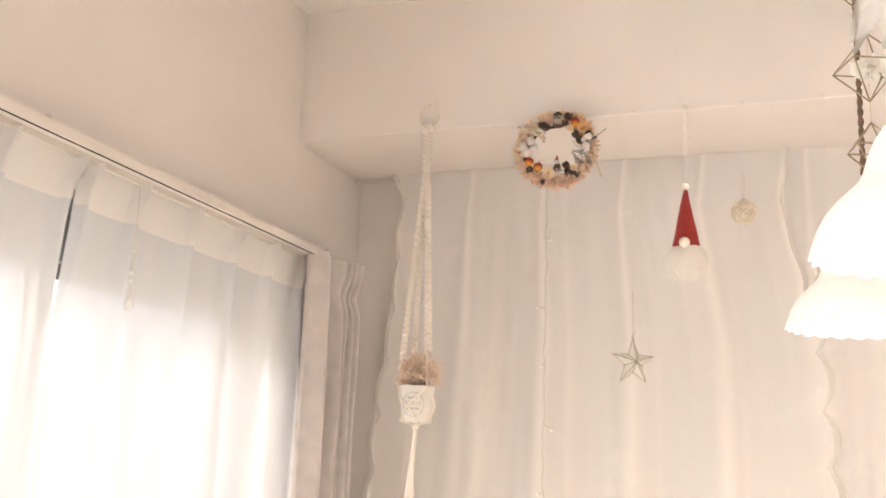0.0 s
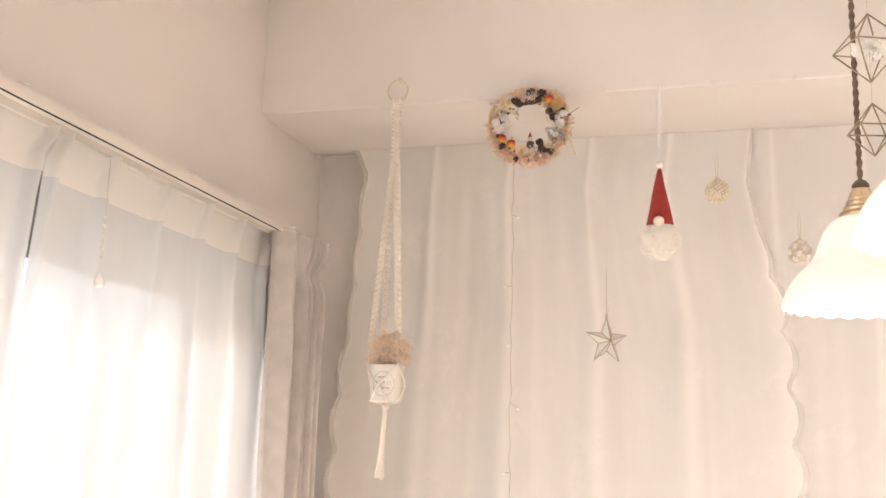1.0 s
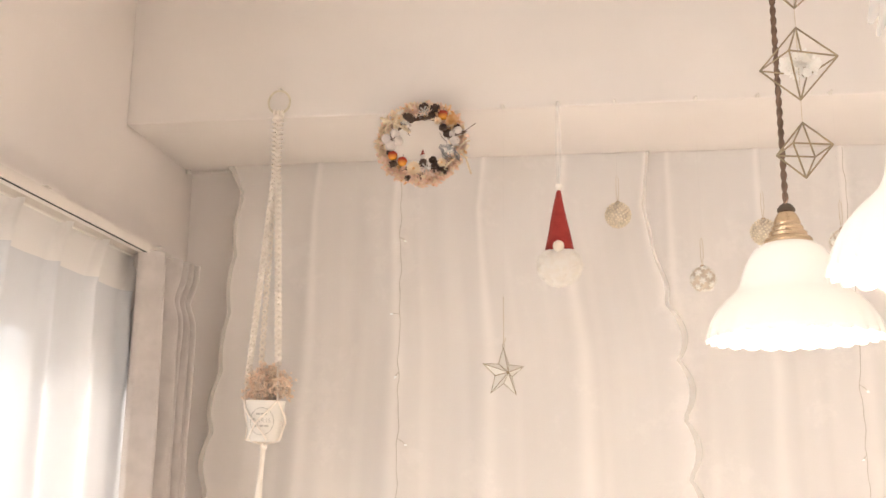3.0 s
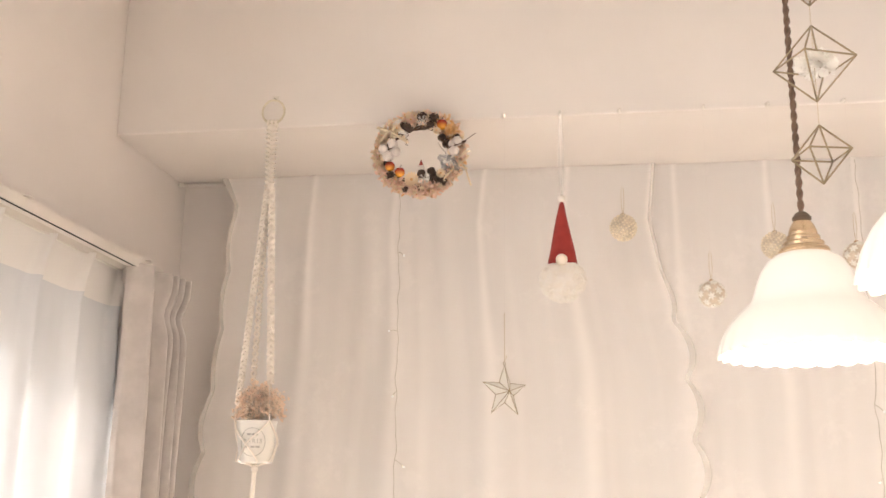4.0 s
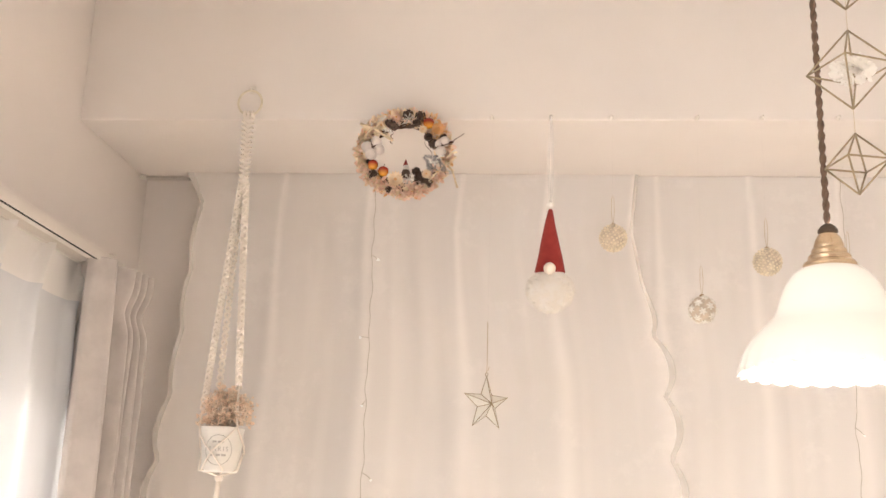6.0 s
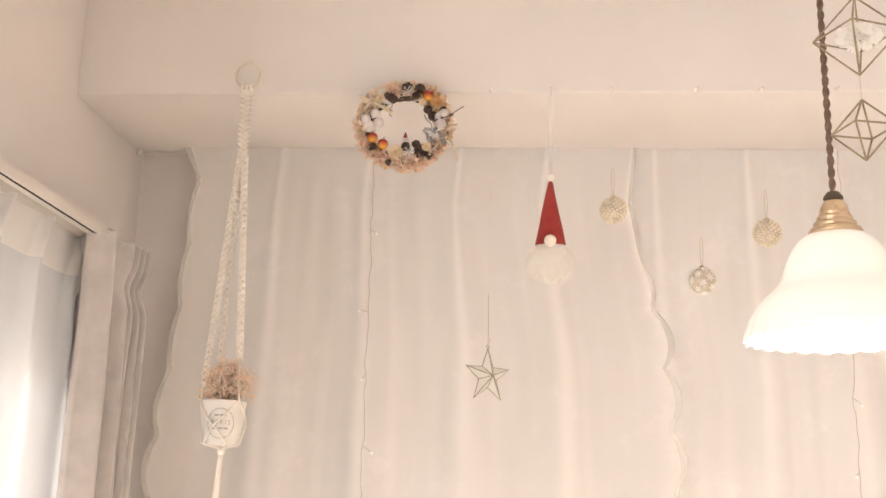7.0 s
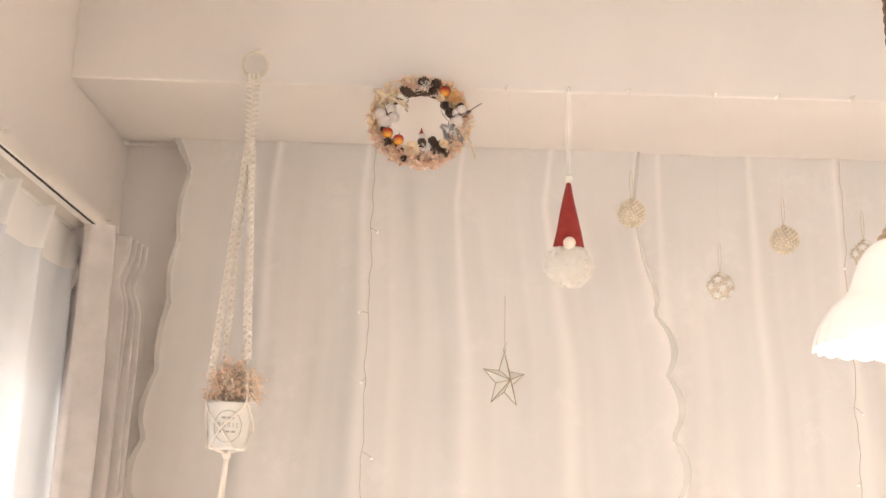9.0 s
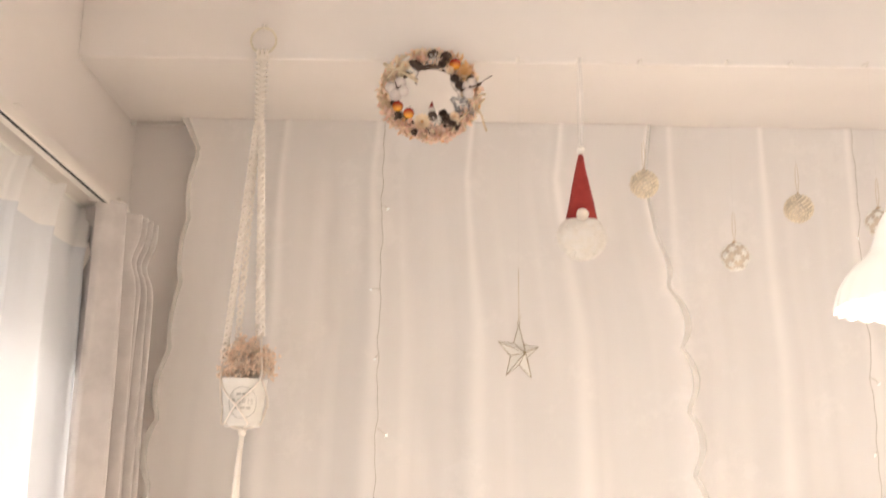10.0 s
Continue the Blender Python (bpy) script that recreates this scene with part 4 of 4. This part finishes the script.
# ---- wreath ----
def wreath(at):
    ob = thing("wreath", at, "dried-flower wreath with apples, cones and cotton bolls", "wreath")
    U = 0.000349
    rnd = random.Random(33)

    def P(x, y, d=0.012):
        """A place on the wreath's face: right and up in drawing units, d towards the room."""
        return Vector(((x - 312) * U, -d, (290 - y) * U))
    bm = bmesh.new()
    for k in range(7):
        ph = rnd.uniform(0, 6.28)
        pts = []
        for j in range(48):
            a = j * 2 * math.pi / 48
            r = 0.068 + 0.007 * math.sin(3 * a + ph) + 0.002 * math.sin(11 * a + k)
            pts.append((r * math.cos(a), 0.006 * math.cos(4 * a + ph), r * math.sin(a) * 0.96))
        add_tube(bm, pts, 0.0022, 5, closed=True)
    part("twig_ring", bm, TWIG, ob, "dark twisted twigs")
    # petals in three colours: pink below, cream above and at the side, gold to the upper side
    sets = {"pink": (bmesh.new(), PETAL_PINK), "cream": (bmesh.new(), PETAL_CREAM), "gold": (bmesh.new(), PETAL_GOLD)}
    for k in range(1900):
        a = rnd.uniform(0, 2 * math.pi)
        r = rnd.triangular(0.057, 0.094, 0.083)
        deg = math.degrees(a) % 360
        w = [0.5, 0.4, 0.1]
        if 200 < deg < 330:
            w = [0.75, 0.2, 0.05]
        elif 100 < deg < 200:
            w = [0.3, 0.65, 0.05]
        elif 10 < deg < 70:
            w = [0.35, 0.35, 0.3]
        key = rnd.choices(["pink", "cream", "gold"], w)[0]
        p = Vector((r * math.cos(a), -0.008 * (1 - abs(r - 0.074) / 0.03) - rnd.uniform(-0.004, 0.008), r * math.sin(a) * 0.96))
        out = Vector((math.cos(a), 0, math.sin(a)))
        way = out * rnd.uniform(-0.3, 1.0) + Vector((-math.sin(a), 0, math.cos(a))) * rnd.uniform(-0.9, 0.9) + Vector((0, rnd.uniform(-1.0, 0.1), 0))
        add_leaf(sets[key][0], p, way, (rnd.uniform(-1, 1), -1, rnd.uniform(-1, 1)), rnd.uniform(0.007, 0.014), rnd.uniform(0.005, 0.009), rnd.uniform(-0.2, 0.5))
    for key, (b, mt) in sets.items():
        part("petal_layer", b, mt, ob, key + " dried petals")

    def cone(x, y, s, long=1.0, turn=0.0):
        bm = bmesh.new()
        c = P(x, y, 0.016)
        add_ball(bm, c, s * U * 0.72, 10, 8, (long, 1, 1))
        for k in range(46):
            zc = 1 - 2 * (k + 0.5) / 46
            a = k * 2.39996
            n = Vector((math.sqrt(1 - zc * zc) * math.cos(a) * long, math.sqrt(1 - zc * zc) * math.sin(a), zc))
            add_leaf(bm, c + n * s * U * 0.6, n + Vector((0.3, -0.2, 0.5)), n.orthogonal(), s * U * 0.42, s * U * 0.55, 0.4)
        bmesh.ops.rotate(bm, verts=bm.verts, cent=c, matrix=Matrix.Rotation(turn, 3, "Y"))
        part("cone", bm, CONE, ob, "dark brown cone")
    for x, y, s in ((330, 75, 32), (396, 84, 32), (378, 122, 24), (444, 204, 25), (473, 242, 28), (527, 203, 20), (150, 418, 27), (240, 505, 20), (415, 440, 40), (452, 466, 26), (130, 345, 20)):
        cone(x, y, s)
    cone(240, 133, 30, 1.7, 0.5)
    cone(345, 142, 14, 3.0, -0.1)
    cone(385, 400, 24)

    def apple(x, y, s, turn):
        ap = bmesh.new()
        c = P(x, y, 0.020)
        prof = [(0.0003, -0.82), (0.35, -0.9), (0.75, -0.65), (0.98, -0.1), (0.95, 0.35), (0.7, 0.75), (0.35, 0.86), (0.1, 0.72), (0.0003, 0.66)]
        add_lathe(ap, [(r * s * U, z * s * U) for r, z in prof], c, 20)
        o = part("apple", ap, APPLE, ob, "small glossy red and yellow apple")
        st = bmesh.new()
        add_tube(st, [c + Vector((0, 0, 0.6 * s * U)), c + Vector((0.001, 0, 1.1 * s * U)), c + Vector((0.003, 0, 1.5 * s * U))], 0.0006, 5)
        part("stalk", st, TWIG, o)
    apple(150, 368, 29, 0)
    apple(208, 405, 29, 0)
    apple(445, 130, 31, 0)

    def boll(x, y, spots):
        o = None
        for dx, dy, s in spots:
            b = bmesh.new()
            add_ball(b, P(x + dx, y + dy, 0.019), s * U, 16, 12, rough=0.10)
            part("cotton_boll", b, BOLL, ob, "white cotton tuft")
        b = bmesh.new()
        c = P(x, y, 0.025)
        for k in range(4):
            a = k * math.pi / 2 + 0.3
            add_tube(b, [c, c + Vector((0.010 * math.cos(a), -0.001, 0.010 * math.sin(a))), c + Vector((0.019 * math.cos(a), 0.008, 0.019 * math.sin(a)))], [0.001, 0.0012, 0.0004], 5)
        part("boll_husk", b, TWIG, ob)
    boll(145, 270, ((-32, -5, 33), (15, -33, 32), (35, 10, 30), (-8, 36, 33)))
    boll(525, 262, ((8, -28, 30), (-10, 24, 30), (-22, -14, 22)))

    def daisy(x, y, s, mt, d=0.020):
        b = bmesh.new()
        c = P(x, y, d)
        for ringk, (n, l0) in enumerate(((16, 1.0), (13, 0.75), (10, 0.5))):
            for k in range(n):
                a = k * 2 * math.pi / n + ringk * 0.2
                w = Vector((math.cos(a), -0.25 - 0.25 * ringk, math.sin(a)))
                add_leaf(b, c + Vector((0, -0.0015 * ringk, 0)), w, (0, -1, 0), s * U * l0, s * U * 0.36, 0.15)
        o = part("straw_flower", b, mt, ob, "pale dried straw flower")
        b = bmesh.new()
        add_ball(b, c + Vector((0, -0.005, 0)), s * U * 0.22, 10, 8, (1, 0.6, 1))
        part("flower_heart", b, PETAL_GOLD, o)
    daisy(278, 455, 50, PETAL_CREAM)
    daisy(500, 165, 42, PETAL_GOLD)
    daisy(418, 172, 26, PETAL_CREAM, 0.024)
    daisy(445, 428, 30, PETAL_CREAM, 0.026)
    daisy(185, 140, 30, PETAL_CREAM, 0.016)
    daisy(265, 90, 30, PETAL_PINK, 0.014)

    def flake(x, y, s, mt, d):
        b = bmesh.new()
        c = P(x, y, d)
        for k in range(6):
            a = k * math.pi / 3 + 0.2
            w = Vector((math.cos(a), 0, math.sin(a)))
            add_tube(b, [c, c + w * s * U], 0.0009, 5)
            for f, sg in ((0.55, 0.7), (0.55, -0.7), (0.8, 0.7), (0.8, -0.7)):
                w2 = Vector((math.cos(a + sg), 0, math.sin(a + sg)))
                add_tube(b, [c + w * s * U * f, c + w * s * U * f + w2 * s * U * 0.28], 0.0007, 4)
        part("snowflake", b, mt, ob, "small white snowflake")
    flake(335, 108, 30, FLAKE, 0.028)
    flake(352, 455, 30, FLAKE, 0.030)

    def sprig(x, y, ang, length, mt):
        b = bmesh.new()
        c = P(x, y, 0.016)
        w = Vector((math.cos(ang), -0.15, math.sin(ang)))
        add_tube(b, [c, c + w * length], 0.0007, 5)
        for k in range(9):
            f = 0.15 + 0.85 * k / 8
            for sg in (-1, 1):
                w2 = Vector((math.cos(ang + sg * 0.9), -0.2, math.sin(ang + sg * 0.9)))
                add_leaf(b, c + w * length * f, w2, (0, -1, 0), 0.007 * (1.15 - 0.6 * f), 0.0020, 0.2)
        part("sprig", b, mt, ob, "silvery grey leaf sprig")
    sprig(500, 395, 2.4, 0.034, SILVER)
    sprig(520, 330, 3.0, 0.030, SILVER)
    sprig(470, 385, 1.3, 0.024, SILVER)
    sprig(545, 415, 2.0, 0.030, SILVER)
    sprig(535, 370, 2.9, 0.026, SNOW)
    sprig(480, 350, 0.6, 0.022, SNOW)
    sprig(470, 425, 1.9, 0.028, SILVER)
    sprig(180, 150, -0.4, 0.026, SNOW)
    sprig(150, 130, 0.6, 0.024, SNOW)
    sprig(205, 175, -0.9, 0.024, PETAL_CREAM)

    def raffia(pts, w):
        b = bmesh.new()
        prev = None
        for k, (x, y) in enumerate(pts):
            c = P(x, y, 0.0185 + 0.003 * math.sin(k * 2))
            j = min(k, len(pts) - 2)
            d = (P(*pts[j + 1]) - P(*pts[j])).normalized()
            sd = d.cross(Vector((0, 1, 0))) * w
            cur = [bm_v for bm_v in (b.verts.new(c - sd), b.verts.new(c + Vector((0, -0.0012, 0))), b.verts.new(c + sd))]
            if prev:
                for i in range(2):
                    b.faces.new((prev[i], prev[i + 1], cur[i + 1], cur[i]))
            prev = cur
        o = part("raffia_strip", b, RAFFIA, ob, "pale curled raffia strip")
        md = o.modifiers.new("thickness", "SOLIDIFY")
        md.thickness = 0.0006
    raffia(((70, 130), (110, 150), (160, 165), (210, 200), (245, 225)), 0.0026)
    raffia(((95, 215), (120, 175), (165, 140), (185, 120)), 0.002)
    raffia(((430, 500), (470, 440), (520, 385), (575, 345), (600, 320)), 0.0018)
    raffia(((560, 360), (585, 410), (600, 460), (612, 495)), 0.0013)
    raffia(((540, 330), (580, 300), (605, 290)), 0.0015)
    # curled wire and a stray twig
    b = bmesh.new()
    add_tube(b, [P(245 + 8 * math.sin(k * 0.9), 175 + k * 5, 0.020 + 0.002 * math.cos(k * 0.9)) for k in range(16)], 0.0006, 4)
    part("curl", b, TWIG, ob)
    b = bmesh.new()
    add_tube(b, [P(425, 235, 0.018), P(440, 265, 0.02), P(465, 290, 0.018), P(470, 310, 0.016)], 0.0006, 4)
    part("curl", b, TWIG, ob)
    b = bmesh.new()
    add_tube(b, [P(540, 255, 0.015), P(590, 222, 0.02), P(640, 190, 0.022)], 0.0007, 5)
    add_ball(b, P(572, 238, 0.021), 0.003, 8, 6, (1.6, 1, 0.8))
    part("twig", b, TWIG, ob)
    # tiny figurine, one plain mesh
    b = bmesh.new()
    base = P(330, 435, 0.016)
    add_lathe(b, [(0.0005, 0), (0.0095, 0.001), (0.0088, 0.008), (0.0065, 0.014)], base, 14)
    k0 = len(b.faces)
    add_lathe(b, [(0.0062, 0.013), (0.0060, 0.019), (0.0048, 0.024)], base, 14)
    for f in list(b.faces)[k0:]:
        f.material_index = 1
    k0 = len(b.faces)
    add_lathe(b, [(0.0052, 0.023), (0.0030, 0.029), (0.0004, 0.036)], base + Vector((-0.001, 0, 0)), 14)
    for f in list(b.faces)[k0:]:
        f.material_index = 2
    part("figurine", b, [CONE, BOLL, FELT], ob, "tiny figurine with a red pointed hat")
    b = bmesh.new()
    add_tube(b, [(0, 0.012, 0.06), (0, 0.02, 0.075), (0, 0.026, 0.083)], 0.0008, 5)
    part("hanging_wire", b, WIRE, ob)
    return ob


wreath((0.0325, 1.972, 2.138))


# ---- pendant lamps ----
def pendant(at, label):
    """at: the middle of the shade's rim."""
    ob = thing("pendant_lamp", at, label, "pendant lamp", "opal glass pendant lamps")
    prof = [(0.0285, 0.133), (0.036, 0.1305), (0.046, 0.122), (0.0545, 0.108), (0.0605, 0.092), (0.0645, 0.078), (0.0690, 0.068), (0.0765, 0.060), (0.0880, 0.049), (0.0985, 0.036), (0.1065, 0.021), (0.1105, 0.008), (0.1125, 0.0)]

    def wavy(a, r, z):
        f = max(0.0, 1 - z / 0.03)
        return 0.0012 * f * math.cos(26 * a), -0.0042 * f * f * abs(math.cos(13 * a)) ** 0.8
    K = 0.945
    low = lambda rows: [(r, z * K) for r, z in rows]
    bm = bmesh.new()
    add_lathe(bm, low(prof + [(0.1095, 0.001), (0.1035, 0.021), (0.085, 0.048), (0.066, 0.066), (0.057, 0.092), (0.043, 0.120), (0.0275, 0.130)]), (0, 0, 0), 208, wobble=wavy)
    part("shade", bm, SHADE, ob, "lit opal glass bell with a scalloped rim")
    bm = bmesh.new()
    add_lathe(bm, [(0.0296, 0.1250), (0.0310, 0.1262), (0.0314, 0.1280), (0.0310, 0.1305), (0.0296, 0.1325), (0.0252, 0.1342), (0.0236, 0.1350), (0.0250, 0.1360), (0.0252, 0.1395), (0.0242, 0.1408),
                   (0.0206, 0.1412), (0.0190, 0.1420), (0.0206, 0.1432), (0.0208, 0.1470), (0.0200, 0.1486), (0.0176, 0.1490), (0.0160, 0.1498), (0.0174, 0.1508), (0.0177, 0.1530),
                   (0.0166, 0.1570), (0.0150, 0.1612), (0.0126, 0.1655), (0.0104, 0.1683), (0.0098, 0.1700)], (0, 0, 0), 48)
    part("cap", bm, BRASS, ob, "stepped brass cap")
    bm = bmesh.new()
    add_lathe(bm, [(0.0098, 0.1690), (0.0118, 0.1700), (0.0120, 0.1712), (0.0108, 0.1718), (0.0116, 0.1724), (0.0116, 0.1738), (0.0100, 0.1745), (0.0094, 0.1765), (0.0070, 0.1790), (0.0045, 0.1805)], (0, 0, 0), 28)
    part("cord_grip", bm, PLUG, ob)
    bm = bmesh.new()
    twisted(bm, [(0, 0, 0.176), (0, 0, 0.4), (0, 0, CEIL_Z - 0.025 - at[2])], 0.0024, 0.0021, 0.030, 2, 8)
    part("cord", bm, CORD, ob, "twisted brown fabric cord")
    bm = bmesh.new()
    add_lathe(bm, [(0.004, -0.030), (0.012, -0.028), (0.042, -0.012), (0.047, -0.006), (0.047, -0.0005)], (0, 0, CEIL_Z - at[2]), 32)
    part("ceiling_rose", bm, BRASS, ob)
    bm = bmesh.new()
    add_ball(bm, (0, 0, 0.062), 0.024, 16, 12, (1, 1, 1.15))
    part("bulb", bm, BULB, ob)
    return ob


pendant((0.6305, 1.367, 1.6505), "lit white opal glass pendant lamp with brass cap")
pendant((0.667, 0.81, 1.632), "lit white opal glass pendant lamp with brass cap")


# ---- wire octahedra on a thread ----
def octahedron(at, R, up, down, flower, yaw, label):
    ob = thing("wire_ornament", at, label, "ornament", "wire octahedra on a thread")
    eq = [Vector((R * math.cos(yaw + k * math.pi / 2), R * math.sin(yaw + k * math.pi / 2), 0)) for k in range(4)]
    t, b = Vector((0, 0, up)), Vector((0, 0, -down))
    for k in range(4):
        for a, c in ((eq[k], eq[(k + 1) % 4]), (eq[k], t), (eq[k], b)):
            bm = bmesh.new()
            add_tube(bm, [a, c], 0.00115, 6)
            part("wire", bm, WIRE, ob)
    if flower:
        rnd = random.Random(5)
        bm = bmesh.new()
        for k in range(240):
            d = Vector((rnd.gauss(0, 1), rnd.gauss(0, 1), rnd.gauss(0, 0.8))).normalized()
            q = rnd.uniform(0.35, 1.0)
            p = Vector((0.003, -0.002, -0.002)) + Vector((d.x * 0.022, d.y * 0.018, d.z * 0.014)) * q * (R / 0.0485)
            add_leaf(bm, p, d + Vector((0, 0, 0.2)), d.orthogonal(), rnd.uniform(0.005, 0.009), rnd.uniform(0.005, 0.008), 0.4)
        part("white_filling", bm, FEATHER, ob, "white dried petals inside")
    return ob


HX, HY = 0.6385, 1.267
octahedron((HX, HY, 1.9895), 0.0485, 0.0495, 0.0495, True, radians(-23.3), "brass wire octahedron holding white dried petals")
octahedron((HX, HY, 1.8735), 0.036, 0.0365, 0.0365, False, radians(-32), "empty brass wire octahedron on a thread")
octahedron((HX, HY, 2.107), 0.045, 0.040, 0.041, True, radians(10), "brass wire octahedron holding white dried petals")
th = thing("hanging_thread", (HX, HY, CEIL_Z), "fine thread holding wire ornaments from the ceiling", "thread")
bm = bmesh.new()
add_tube(bm, [(0, 0, -0.001), (0, 0, -0.35), (0, 0, 1.9095 - CEIL_Z)], 0.0004, 5)
part("strand", bm, THREAD, th)

# feathers tied to the nearer lamp's cord
fb = thing("feather_bunch", (0.655, 0.80, 1.955), "bunch of soft white feathers tied to a cord", "feathers")
rnd = random.Random(17)
for k in range(13):
    bm = bmesh.new()
    a = rnd.uniform(2.4, 4.2)
    way = Vector((math.cos(a) * rnd.uniform(0.12, 0.5), math.sin(a) * 0.15, -1))
    add_leaf(bm, (0.004 * math.cos(k), 0.004 * math.sin(k), 0), way, (rnd.uniform(-0.3, 0.3), -1, 0), rnd.uniform(0.09, 0.15), rnd.uniform(0.018, 0.03), rnd.uniform(-0.05, 0.15))
    part("feather", bm, PLUME, fb)
bm = bmesh.new()
add_ball(bm, (0.006, 0.004, 0.002), 0.006, 10, 8, (1, 1, 1.4))
part("binding", bm, THREAD, fb)

# ---- floor boards, past the walls' foot ----
rnd = random.Random(2)
board = None
cols = int((ROOM_X1 - WALL_X - 0.02) / 0.15)
for i in range(cols):
    for j in range(3):
        x0, y0 = WALL_X + 0.012 + i * 0.15, ROOM_Y0 + 0.01 + j * 1.655
        if board is None:
            bm = bmesh.new()
            add_box(bm, (0, 0, -0.012), (0.148, 1.65, 0.0))
            ob = mesh_object("plank", bm, PLANK, False)
            board = ob.data
        else:
            ob = new("plank", board)
        ob.location = (x0, y0, 0)
        ob.parent = floor
